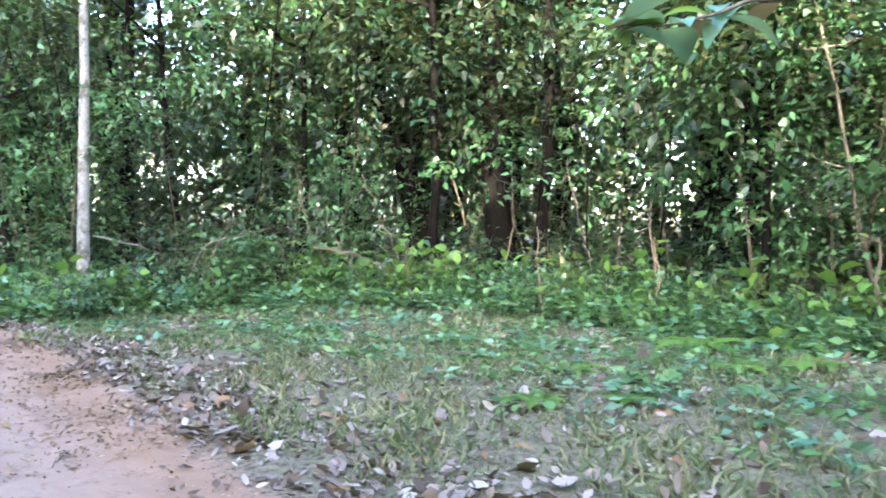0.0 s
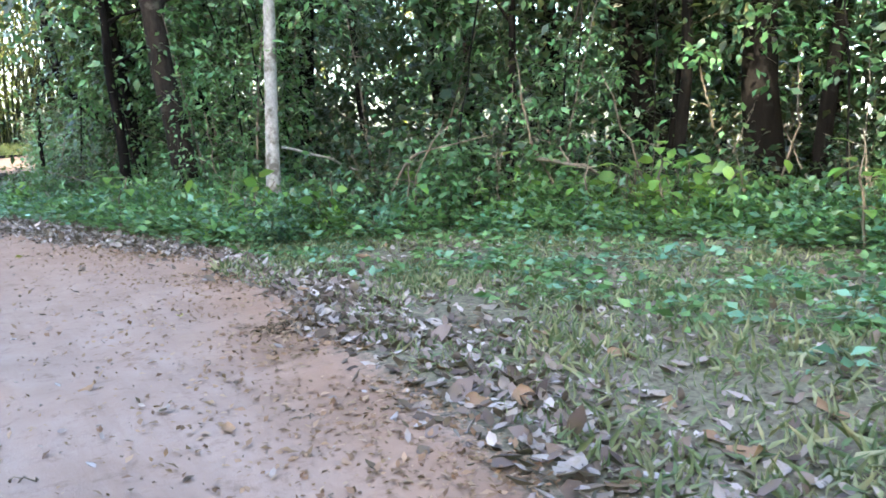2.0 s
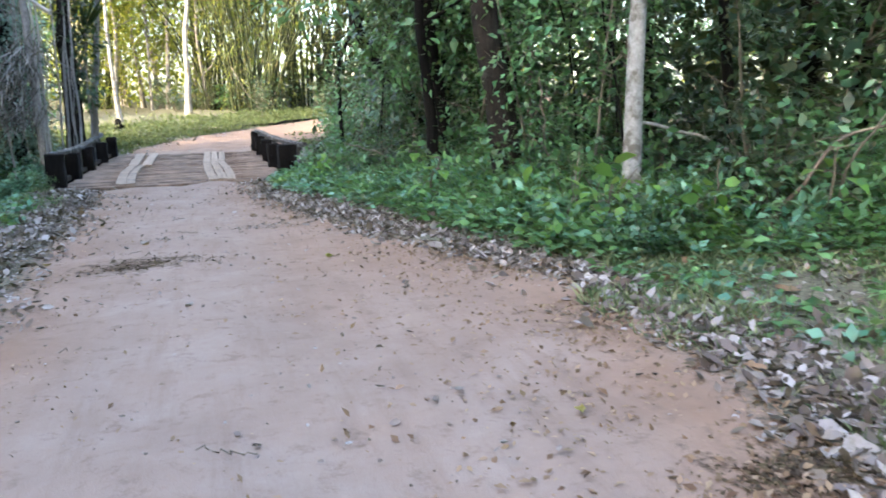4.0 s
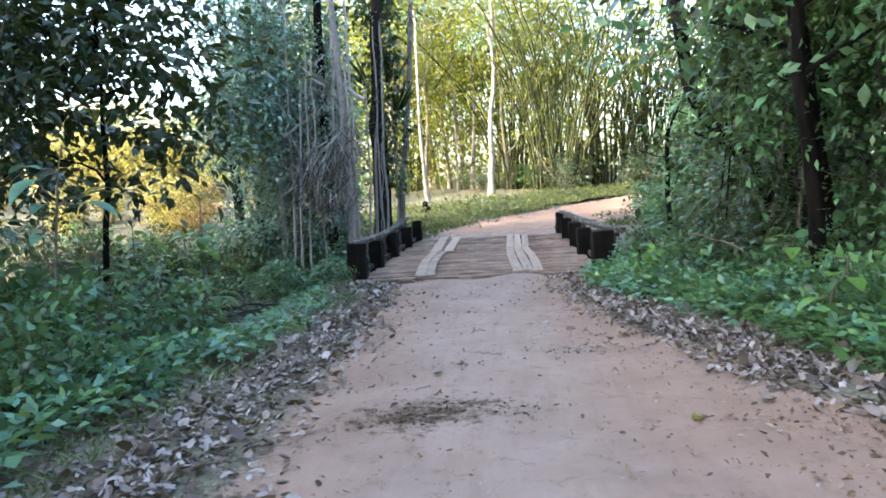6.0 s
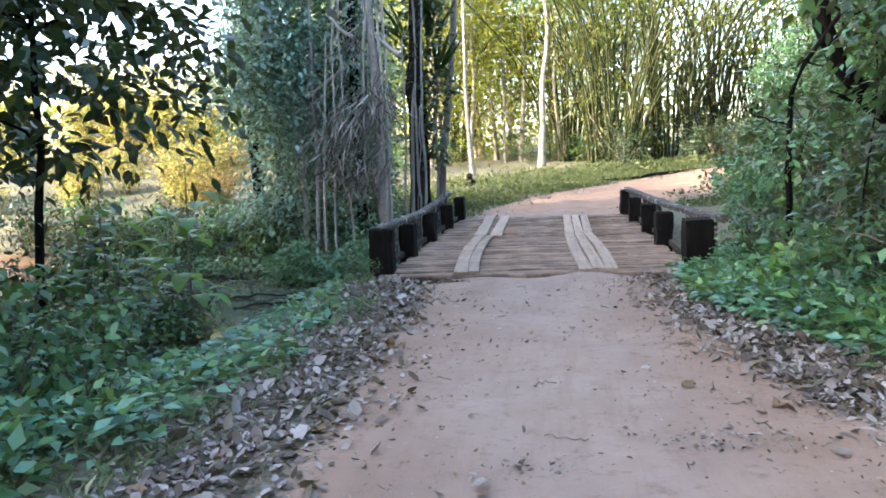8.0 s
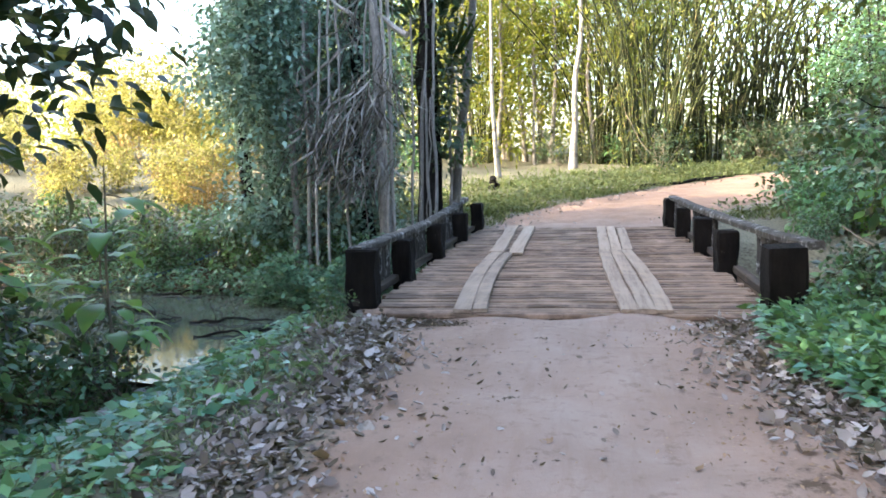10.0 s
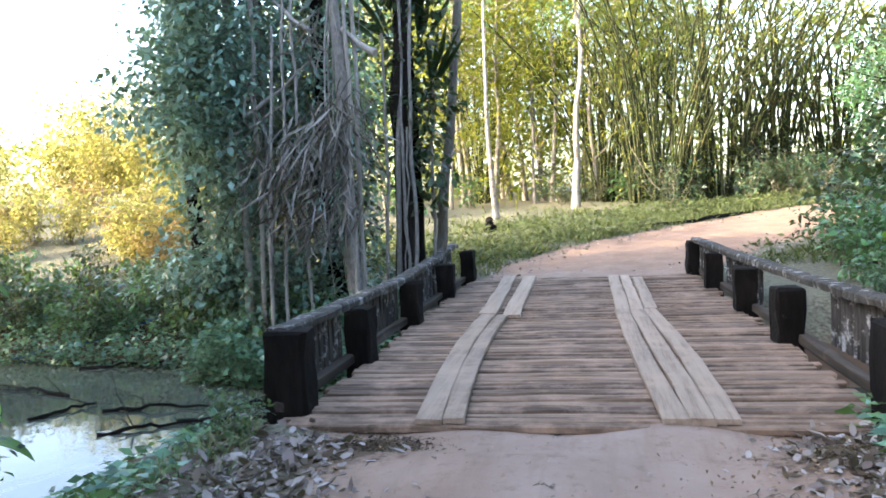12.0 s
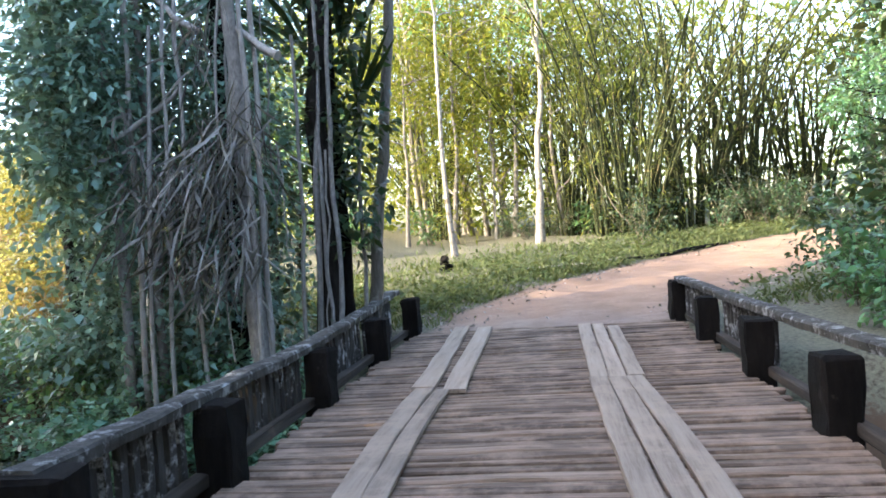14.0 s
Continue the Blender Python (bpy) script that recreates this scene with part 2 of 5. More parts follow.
GROUND, WATER = ground_material(), water_material()


# ---- geometry helpers ----
class Quads:
    """Collects quads as arrays."""

    def __init__(self):
        self.v, self.f, self.n = [], [], 0

    def add(self, verts, faces):
        self.v.append(np.asarray(verts, float).reshape(-1, 3))
        self.f.append(np.asarray(faces, int).reshape(-1, 4) + self.n)
        self.n += len(self.v[-1])

    def mesh(self, name, mat, smooth=True):
        v, f = np.concatenate(self.v), np.concatenate(self.f)
        me = bpy.data.meshes.new(name)
        me.vertices.add(len(v))
        me.vertices.foreach_set("co", v.ravel())
        me.loops.add(4 * len(f))
        me.loops.foreach_set("vertex_index", f.ravel().astype(np.int32))
        me.polygons.add(len(f))
        me.polygons.foreach_set("loop_start", np.arange(0, 4 * len(f), 4, dtype=np.int32))
        me.polygons.foreach_set("use_smooth", np.full(len(f), smooth))
        me.update(calc_edges=True)
        me.materials.append(mat)
        return me


def unit(a):
    return a / np.maximum(np.linalg.norm(a, axis=-1, keepdims=True), 1e-9)


def tube(q, pts, radii, sides=7, rough=0.0, cap=True):
    """A tapered tube along a line of points."""
    pts = np.asarray(pts, float)
    radii = np.broadcast_to(np.asarray(radii, float), (len(pts),))
    way = unit(np.gradient(pts, axis=0))
    ref = np.where(np.abs(way[:, 2:3]) > 0.9, (1.0, 0, 0), (0, 0, 1.0))
    a = unit(np.cross(way, ref))
    b = np.cross(way, a)
    ang = np.linspace(0, 2 * np.pi, sides, endpoint=False)
    r = radii[:, None] * (1 + rough * rng.standard_normal((len(pts), sides)))
    ring = pts[:, None] + r[..., None] * (a[:, None] * np.cos(ang)[None, :, None] + b[:, None] * np.sin(ang)[None, :, None])
    i, j = np.meshgrid(np.arange(len(pts) - 1), np.arange(sides), indexing="ij")
    k = (j + 1) % sides
    f = np.stack([i * sides + j, i * sides + k, (i + 1) * sides + k, (i + 1) * sides + j], -1)
    q.add(ring, f)
    if cap:
        for row, p in ((0, pts[0]), (len(pts) - 1, pts[-1])):
            v = np.vstack([ring[row], [p]])
            n = sides
            q.add(v, [[s, (s + 1) % n, (s + 2) % n, n] for s in range(0, n, 2)])


def bent(p0, p1, n, wob, sag=0.0):
    """A wobbling line from p0 to p1."""
    t = np.linspace(0, 1, n)[:, None]
    p = np.asarray(p0) * (1 - t) + np.asarray(p1) * t
    w = np.cumsum(rng.standard_normal((n, 3)), 0)
    w -= w[0] * (1 - t) + w[-1] * t
    p = p + w * wob
    p[:, 2] -= sag * 4 * (t * (1 - t))[:, 0]
    return p


def leaves(q, base, way, length, width, up=None, curl=0.12, fold=0.1):
    """Many leaves of two folded halves each."""
    n = len(base)
    way = unit(way)
    up = unit(rng.standard_normal((n, 3)) * 0.5 + (0, 0, 1.0)) if up is None else up
    side = unit(np.cross(way, up))
    nor = np.cross(side, way)
    L = np.broadcast_to(np.asarray(length, float), (n,))[:, None]
    W = np.broadcast_to(np.asarray(width, float), (n,))[:, None]
    mid = base + way * L * 0.5 + nor * L * curl * 0.4
    tip = base + way * L - nor * L * curl
    right = base + way * L * 0.42 + side * W * 0.5 + nor * W * fold
    left = base + way * L * 0.42 - side * W * 0.5 + nor * W * fold
    v = np.stack([base, right, tip, left, mid], 1)
    o = 5 * np.arange(n)[:, None]
    f = np.stack([o + [0, 1, 2, 4], o + [0, 4, 2, 3]], 1)
    q.add(v, f)


def round_leaves(q, base, way, length, width, up=None, curl=0.12, fold=0.1):
    """Leaves with a rounder, uneven outline."""
    n = len(base)
    way = unit(way)
    up = unit(rng.standard_normal((n, 3)) * 0.5 + (0, 0, 1.0)) if up is None else up
    side = unit(np.cross(way, up))
    nor = np.cross(side, way)
    L = np.broadcast_to(np.asarray(length, float), (n,))[:, None]
    W = np.broadcast_to(np.asarray(width, float), (n,))[:, None]

    def at(f, s, lift):
        return base + way * L * (f + rng.uniform(-0.05, 0.05, (n, 1))) + side * W * s * rng.uniform(0.8, 1.15, (n, 1)) + nor * (W * fold * abs(s) * 2 + L * lift)

    v = np.stack([base, at(0.22, 0.4, 0), at(0.62, 0.42, 0.02), base + way * L - nor * L * curl, at(0.62, -0.42, 0.02), at(0.22, -0.4, 0), at(0.5, 0.0, curl * 0.4)], 1)
    o = 7 * np.arange(n)[:, None]
    q.add(v, np.stack([o + [0, 1, 2, 6], o + [6, 2, 3, 4], o + [0, 6, 4, 5]], 1))


def scatter_dirs(n, flat=0.5):
    d = rng.standard_normal((n, 3))
    d[:, 2] *= flat
    return unit(d)


def part(name, me, parent, label=""):
    ob = new(name, me)
    ob.parent = parent
    return tagged(ob, label)


def thing(name, label, category, group="", kind="", at=None):
    return_ob = new(name)
    return_ob.empty_display_size = 0.2
    if at is not None:
        return_ob.matrix_basis = at
    return tagged(return_ob, label, category, group, kind)


def block(name, sx, sy, sz, mat, wear=0.01, cuts=3, bev=0.012):
    """A worn, bevelled block with its base at z = 0."""
    bm = bmesh.new()
    bmesh.ops.create_cube(bm, size=1)
    bmesh.ops.scale(bm, vec=(sx, sy, sz), verts=bm.verts)
    bmesh.ops.translate(bm, vec=(0, 0, sz / 2), verts=bm.verts)
    longest = max(sx, sy, sz)
    if cuts:
        for axis, size in enumerate((sx, sy, sz)):
            k = max(1, round(cuts * size / longest))
            if size < longest * 0.5:
                continue
            for c in range(1, k + 1):
                co, no = [0, 0, 0], [0, 0, 0]
                co[axis] = -size / 2 + size * c / (k + 1) + (sz / 2 if axis == 2 else 0)
                no[axis] = 1
                bmesh.ops.bisect_plane(bm, geom=bm.verts[:] + bm.edges[:] + bm.faces[:], plane_co=co, plane_no=no)
    sharp = [e for e in bm.edges if e.is_manifold and e.calc_face_angle(0) > 0.5]
    bmesh.ops.bevel(bm, geom=sharp, offset=bev, segments=1, affect="EDGES")
    for v in bm.verts:
        v.co += Vector(rng.standard_normal(3) * wear)
    me = bpy.data.meshes.new(name)
    bm.to_mesh(me)
    bm.free()
    me.materials.append(mat)
    return me


# ---- plan ----
def lerp(ys, xs, y):
    return np.interp(y, ys, xs)


def road_left(y):
    return lerp([-30, 0, 8, 11.5, 16, 20, 22, 31.5, 34, 37, 41, 46, 52, 58, 75], [-1.5, -1.6, -1.3, -0.95, -1.12, -1.3, -1.75, -1.9, -1.7, -0.6, 1.8, 5.5, 11, 18, 40], y)


def road_right(y):
    return lerp([-30, 0, 4, 6.3, 8.3, 10, 12, 13.8, 15.4, 17, 20.3, 22, 31.5, 33, 36, 40, 46, 52, 58, 75], [2.0, 2.1, 2.3, 2.75, 3.05, 3.5, 3.45, 2.65, 2.2, 1.75, 1.5, 1.8, 2.0, 2.6, 4.2, 7.5, 13.5, 20, 28, 52], y)


def green_right(y):
    return lerp([-30, 0, 4, 6, 8, 9, 10, 12, 13.3, 15, 16.7, 20, 22, 33, 36, 40, 46, 52, 75], [3.2, 3.2, 3.4, 3.6, 3.9, 4.1, 3.95, 4.0, 3.7, 3.2, 2.8, 1.95, 2.2, 3.2, 5.5, 9.5, 15, 22, 55], y)


def green_left(y):
    return lerp([-30, 0, 10, 14, 16, 19.5, 22, 32, 35, 38, 42, 47, 53, 60, 75], [-2.6, -2.6, -2.3, -2.25, -2.0, -1.86, -2.6, -2.4, -2.2, -1.2, 1.3, 5.0, 10.5, 17, 38], y)


def wood_edge(y):
    """Where the right-hand wood begins."""
    return lerp([-30, 0, 3.5, 6.6, 9, 10.8, 12.0, 14, 16, 20, 22.5], [7.5, 8.0, 8.8, 9.2, 8.4, 7.0, 4.5, 3.9, 3.5, 2.4, 2.6], y)


STREAM_X, STREAM_Y = [-60, -20, -12, -7, -4, 0, 6, 20, 60], [31, 27.6, 27, 26.3, 25.5, 25.4, 25.0, 23.5, 20]
WATER_Z = -0.95


def height(x, y):
    x, y = np.asarray(x, float), np.asarray(y, float)
    z = np.where(y > 33, 0.042 * (y - 33), 0.0)
    z = np.minimum(z, 2.2)
    off = np.maximum(np.maximum(road_left(y) - x, x - road_right(y)), 0)
    z += np.minimum(off, 6) * 0.02 + 0.05 * np.sin(x * 0.9 + 0.7 * y) * np.minimum(off, 2) * 0.5
    z += 0.02 * np.sin(3.1 * x) * np.sin(2.3 * y + x) * (off < 0.5)
    # rising far bank on the left
    z += np.clip(-x - 6, 0, 14) * 0.09 * np.clip((y - 31) / 5, 0, 1)
    # slope down from the road to the stream on the left
    z -= 1.1 * np.clip((-x - 2.4) / 2.5, 0, 1) * np.clip((y - 14) / 6, 0, 1) * np.clip((31 - y) / 2.5, 0, 1)
    ys = np.interp(x, STREAM_X, STREAM_Y)
    half = np.interp(x, [-12, -7, -4, 4], [2.2, 2.3, 1.6, 1.5])
    d = np.abs(y - ys) / half
    bed = -1.35 + np.clip(d - 0.7, 0, 4) * 1.05
    z = np.where(d < 3, np.minimum(z, bed), z)
    z = np.where((np.abs(x) < 2.45) & (y > 22.05) & (y < 31.75), np.minimum(z, -0.14), z)
    z = np.where((np.abs(x) < 2.5) & (y > 21.4) & (y <= 22.05), np.minimum(z, 0.0) - 0.035, z)
    return z


# ---- ground ----
def axis_steps(lo, hi, step, far):
    inner = np.arange(lo, hi + 1e-6, step)
    grow = step * 1.22 ** np.arange(1, 40)
    out = np.cumsum(grow)
    out = out[out < far]
    return np.concatenate([(lo - out)[::-1], inner, hi + out])


def build_ground():
    xs, ys = axis_steps(-13, 14, 0.22, 900), axis_steps(-4, 62, 0.25, 900)
    X, Y = np.meshgrid(xs, ys, indexing="ij")
    Z = height(X, Y)
    near = (np.abs(X) < 30) & (Y < 80) & (Y > -20)
    bumps = np.zeros_like(Z)
    for k in range(5):
        a, b, c, d = rng.uniform(0.7, 5.0, 2).tolist() + rng.uniform(0, 6, 2).tolist()
        bumps += np.sin(a * X + c + 0.6 * np.sin(b * Y)) * np.sin(b * Y + d) * 0.012
    Z = Z + bumps * near
    n, m = X.shape
    i, j = np.meshgrid(np.arange(n - 1), np.arange(m - 1), indexing="ij")
    f = np.stack([i * m + j, (i + 1) * m + j, (i + 1) * m + j + 1, i * m + j + 1], -1)
    q = Quads()
    q.add(np.stack([X, Y, Z], -1), f)
    me = q.mesh("ground", GROUND)
    inside = np.minimum(X - road_left(Y), road_right(Y) - X)
    road = np.clip(0.5 + inside / 1.2, 0, 1) * (np.abs(Y) < 80)
    edge = np.clip(1 - np.abs(inside - 0.3) / 0.65, 0, 1) * np.clip((14 - Y) / 3, 0.55, 1)
    edge = np.maximum(edge, np.clip((Y - 31) / 3, 0, 1) * 0.9)
    edge = np.maximum(edge, 0.6 * np.clip((np.abs(X - 0.35) - 0.5) / 0.7, 0, 1) * np.clip((Y - 9) / 4, 0, 1) * (Y < 22))
    mud = np.clip((-0.35 - Z) / 0.4, 0, 1)
    for sx, sy, sr, amount in ((-0.15, 13.6, 0.5, 0.4), (0.2, 13.9, 0.4, 0.35), (2.85, 8.2, 0.45, 0.3), (-1.65, 21.4, 0.5, 0.5), (1.75, 21.3, 0.5, 0.5), (1.4, 17.8, 0.4, 0.3)):
        mud = np.maximum(mud, amount * np.exp(-(((X - sx) / 1.5) ** 2 + (Y - sy) ** 2) / sr ** 2))
    col = np.stack([road, edge, mud, np.ones_like(mud)], -1).reshape(-1, 4)
    att = me.color_attributes.new("cover", "FLOAT_COLOR", "POINT")
    att.data.foreach_set("color", col.astype(np.float32).ravel())
    ob = new("ground", me)
    return tagged(ob, "reddish dirt track through leaf-strewn grassy forest ground", "ground", kind="structure")


build_ground()


def build_water():
    xs = np.linspace(-45, 30, 76)
    q = Quads()
    v = []
    for x in xs:
        c = np.interp(x, STREAM_X, STREAM_Y)
        v += [(x, c - 3.5, WATER_Z), (x, c + 3.5, WATER_Z)]
    q.add(v, [[2 * k, 2 * k + 2, 2 * k + 3, 2 * k + 1] for k in range(len(xs) - 1)])
    ob = new("water", q.mesh("water", WATER))
    tagged(ob, "still muddy green stream below the bridge", "water", kind="structure")


build_water()


# ---- bridge ----
def rail_line(side):
    ys = np.array([22.3, 24.2, 26.6, 29.2, 31.9])
    xs = np.array([-2.17, -2.22, -2.22, -2.3, -2.4]) if side < 0 else np.array([2.45, 2.42, 2.36, 2.22, 2.1])
    zs = np.array([0.64, 0.6, 0.58, 0.62, 0.7]) if side < 0 else np.array([0.66, 0.6, 0.57, 0.6, 0.64])
    return xs, ys, zs


def build_bridge():
    bridge = thing("bridge", "low bridge with plank deck and mouldy concrete railings", "bridge")
    for x in (-1.9, -0.95, 0.0, 0.95, 1.9):
        ob = part("beam", block("beam", 0.26, 10.6, 0.3, BEAM, 0.006, 6), bridge, "dark timber beam under the deck")
        ob.location = (x, 26.9, -0.36)
    # railings
    for side in (-1, 1):
        xs, ys, zs = rail_line(side)
        posts = [(22.35, 0.34, 0.3, 0.66), (24.2, 0.27, 0.3, 0.56), (26.6, 0.27, 0.3, 0.55), (29.2, 0.27, 0.3, 0.56), (31.7, 0.27, 0.3, 0.6)]
        if side > 0:
            posts = [(22.0, 0.36, 0.34, 0.7), (24.95, 0.27, 0.3, 0.56), (27.15, 0.28, 0.3, 0.56), (29.6, 0.27, 0.3, 0.56), (31.9, 0.27, 0.3, 0.6)]
        for y, sx, sy, h in posts:
            me = block("post", sx, sy, h + 0.5, CONCRETE, 0.011, 4, 0.018)
            ob = part("post", me, bridge, "mould-blackened square concrete post")
            inner = 2.05 + sx / 2 if side < 0 else 2.02 + sx / 2
            ob.location = (side * inner, y, -0.5)
            ob.rotation_euler = (0, 0, rng.uniform(-0.04, 0.04))
        # top rail as one worn bar, set on the outer half of the posts
        t = np.linspace(0, 1, 26)
        yy = 22.28 + t * 9.8
        shift = 0.2 * side
        cx = np.interp(yy, ys, xs) + shift * 0.6
        cz = np.interp(yy, ys, zs) + rng.normal(0, 0.005, len(t))
        q = Quads()
        prof = np.array([(-0.09, -0.05), (0.09, -0.05), (0.095, 0.015), (0.075, 0.035), (-0.075, 0.035), (-0.095, 0.015)])
        ring = np.stack([np.stack([cx + px, yy, cz + pz], -1) for px, pz in prof], 1) + rng.normal(0, 0.004, (26, 6, 3))
        i, j = np.meshgrid(np.arange(25), np.arange(6), indexing="ij")
        k = (j + 1) % 6
        q.add(ring, np.stack([i * 6 + j, (i + 1) * 6 + j, (i + 1) * 6 + k, i * 6 + k], -1))
        q.add(ring[0], [[0, 1, 2, 3], [0, 3, 4, 5]])
        q.add(ring[-1], [[3, 2, 1, 0], [5, 4, 3, 0]])
        part("rail", q.mesh("rail", RAILTOP, False), bridge, "concrete top rail with pale lichen patches")
        kerb = part("kerb", block("kerb", 0.1, 9.6, 0.1, BEAM, 0.006, 8), bridge, "low dark kerb beam")
        kerb.location = (side * 2.27, 27.0, 0.0)
        slat = block("baluster", 0.05, 0.085, 0.58, SLAT, 0.004, 2, 0.01)
        y = 22.55
        while y < 31.5:
            y += 0.15
            if min(abs(y - p[0]) for p in posts) < 0.2:
                continue
            if side > 0 and 25.15 < y < 27.0:
                continue
            ob = part("baluster", slat, bridge)
            ob.location = (np.interp(y, ys, xs) + shift * 0.6, y, 0.0)
            ob.rotation_euler = (rng.uniform(-0.03, 0.03), rng.uniform(-0.02, 0.02), rng.uniform(-0.2, 0.2))
    # running boards
    def board(y0, y1, x0, x1, width, lift, bow=0.0):
        n = 9
        t = np.linspace(0, 1, n)
        x = x0 + (x1 - x0) * t + bow * 4 * t * (1 - t) + rng.normal(0, 0.005, n)
        yv = y0 + (y1 - y0) * t
        q = Quads()
        w = width / 2
        top = 0.047 + lift
        prof = [(-w, 0.008), (w, 0.008), (w, top - 0.008), (w - 0.01, top), (-w + 0.01, top), (-w, top - 0.008)]
        warp = rng.normal(0, 0.003, n)
        ring = np.stack([np.stack([x + px, yv + px * rng.normal(0, 0.03), pz + warp * (pz > 0.02)], -1) for px, pz in prof], 1)
        ring += rng.normal(0, 0.002, ring.shape)
        i, j = np.meshgrid(np.arange(n - 1), np.arange(6), indexing="ij")
        k = (j + 1) % 6
        q.add(ring, np.stack([i * 6 + j, (i + 1) * 6 + j, (i + 1) * 6 + k, i * 6 + k], -1))
        q.add(ring[0], [[3, 2, 1, 0], [5, 4, 3, 0]])
        q.add(ring[-1], [[0, 1, 2, 3], [0, 3, 4, 5]])
        part("running_board", q.mesh("running_board", BOARD, False), bridge, "pale flat wheel-track board")

    board(21.93, 26.95, -1.01, -1.2, 0.2, 0.0, -0.09)
    board(21.95, 26.85, -0.83, -1.0, 0.16, 0.004, -0.09)
    board(26.97, 32.0, -1.22, -1.38, 0.25, 0.0)
    board(26.8, 31.8, -0.88, -0.98, 0.24, 0.003)
    board(21.95, 27.15, 0.72, 0.585, 0.185, 0.0, -0.02)
    board(21.93, 27.1, 0.895, 0.76, 0.18, 0.003, 0.015)
    board(21.96, 27.12, 1.065, 0.935, 0.18, 0.0, 0.05)
    board(27.17, 31.5, 0.6, 0.62, 0.19, 0.002)
    board(27.13, 31.4, 0.79, 0.82, 0.17, 0.0)
    board(27.14, 31.1, 0.97, 1.04, 0.17, 0.003)
    # deck planks
    variants = [block("deck_plank", rng.uniform(4.2, 4.45), w, 0.06, PLANK, 0.0035, 10, 0.012) for w in (0.085, 0.095, 0.105, 0.12, 0.135)]
    widths = (0.085, 0.095, 0.105, 0.12, 0.135)
    y = 21.92
    while y < 31.9:
        k = int(rng.integers(0, 5))
        y += widths[k] / 2
        ob = part("deck_plank", variants[k], bridge)
        ob.location = (rng.uniform(-0.06, 0.06), y, -0.06 + rng.uniform(-0.008, 0.006))
        ob.rotation_euler = (0, rng.uniform(-0.002, 0.002), rng.uniform(-0.006, 0.006))
        y += widths[k] / 2 + rng.uniform(0.026, 0.058)
    return bridge


BRIDGE = build_bridge()


# ---- plants ----
def crown_clusters(q, centres, spread, per, size, ratio=0.45, flat=0.6, shape=leaves):
    centres = np.asarray(centres, float)
    for c in centres:
        n = int(per * rng.uniform(0.6, 1.4))
        off = rng.standard_normal((n, 3)) * spread * rng.uniform(0.6, 1.3)
        off[:, 2] *= flat
        way = unit(off) + scatter_dirs(n) * 0.8 + (0, 0, -0.35)
        L = size * rng.uniform(0.6, 1.3, n)
        shape(q, c + off, way, L, L * ratio * rng.uniform(0.8, 1.2, n))


def grow_tree(name, label, h, r, lean, crown_lo, crown_r, clusters, per, size, bark, leaf, limbs=5, group="", spread=0.55, ratio=0.45, category="tree", wob=1.0, shape=leaves):
    """A tree at the origin: trunk, limbs and a crown of single leaves."""
    tree = thing(name, label, category, group)
    top = np.array([lean[0], lean[1], h])
    line = bent((0, 0, -0.3), top, 12, 0.02 * h / 4 * wob)
    rad = r * (1 - 0.75 * np.linspace(0, 1, 12)) * (1 + 0.5 * np.exp(-np.linspace(0, 1, 12) * 18))
    q = Quads()
    tube(q, line, rad, 9, 0.04)
    part("trunk", q.mesh("trunk", bark), tree)
    ends = []
    for k in range(limbs):
        a = rng.uniform(0, 2 * np.pi)
        t = rng.uniform(crown_lo, 0.95)
        s = line[int(t * 11)]
        e = s + np.array([np.cos(a) * crown_r * rng.uniform(0.5, 1), np.sin(a) * crown_r * rng.uniform(0.5, 1), rng.uniform(0.1, 0.25) * h * (1.1 - t)])
        lq = Quads()
        seg = bent(s, e, 7, 0.06)
        tube(lq, seg, np.linspace(r * 0.4, r * 0.08, 7), 6, 0.03)
        part("limb", lq.mesh("limb", bark), tree)
        ends += [seg[3], seg[4], seg[5], seg[6]]
    cl = []
    for k in range(clusters):
        if k % 2 and ends:
            cl.append(ends[rng.integers(len(ends))] + rng.standard_normal(3) * 0.4)
        else:
            a, rr, t = rng.uniform(0, 2 * np.pi), np.sqrt(rng.uniform(0.05, 1)) * crown_r, rng.uniform(crown_lo, 1.05)
            cl.append(np.array([np.cos(a) * rr, np.sin(a) * rr, 0]) + lean_at(line, t))
    q = Quads()
    crown_clusters(q, cl, spread, per, size, ratio, 0.6, shape)
    part("crown", q.mesh("crown", leaf), tree)
    return tree


def lean_at(line, t):
    t = min(max(t, 0), 1.08)
    p = line[min(int(t * 11), 11)].copy()
    p[2] = line[-1][2] * t
    return p


def grow_bush(name, label, h, w, stems, clusters, per, size, leaf, group="", ratio=0.55, spread=0.22, low=0.1, category="bush"):
    bush = thing(name, label, category, group)
    q, cl = Quads(), []
    for k in range(stems):
        a, rr = rng.uniform(0, 2 * np.pi), rng.uniform(0.2, 1) * w
        e = np.array([np.cos(a) * rr, np.sin(a) * rr, h * rng.uniform(0.6, 1.0)])
        seg = bent((rng.normal(0, 0.06), rng.normal(0, 0.06), -0.1), e, 6, 0.04)
        tube(q, seg, np.linspace(0.014, 0.005, 6), 4, 0.0, False)
        cl += [seg[2], seg[3], seg[4], seg[5]]
    part("stem", q.mesh("stem", TWIG), bush)
    pts = []
    for k in range(clusters):
        p = cl[rng.integers(len(cl))] + rng.standard_normal(3) * (0.14 * w, 0.14 * w, 0.1 * h)
        p[2] = max(p[2], low)
        pts.append(p)
    q = Quads()
    crown_clusters(q, pts, spread, per, size, ratio, 0.5, round_leaves if size > 0.15 else leaves)
    part("foliage", q.mesh("foliage", leaf), bush)
    return bush


FAR_AWAY = []


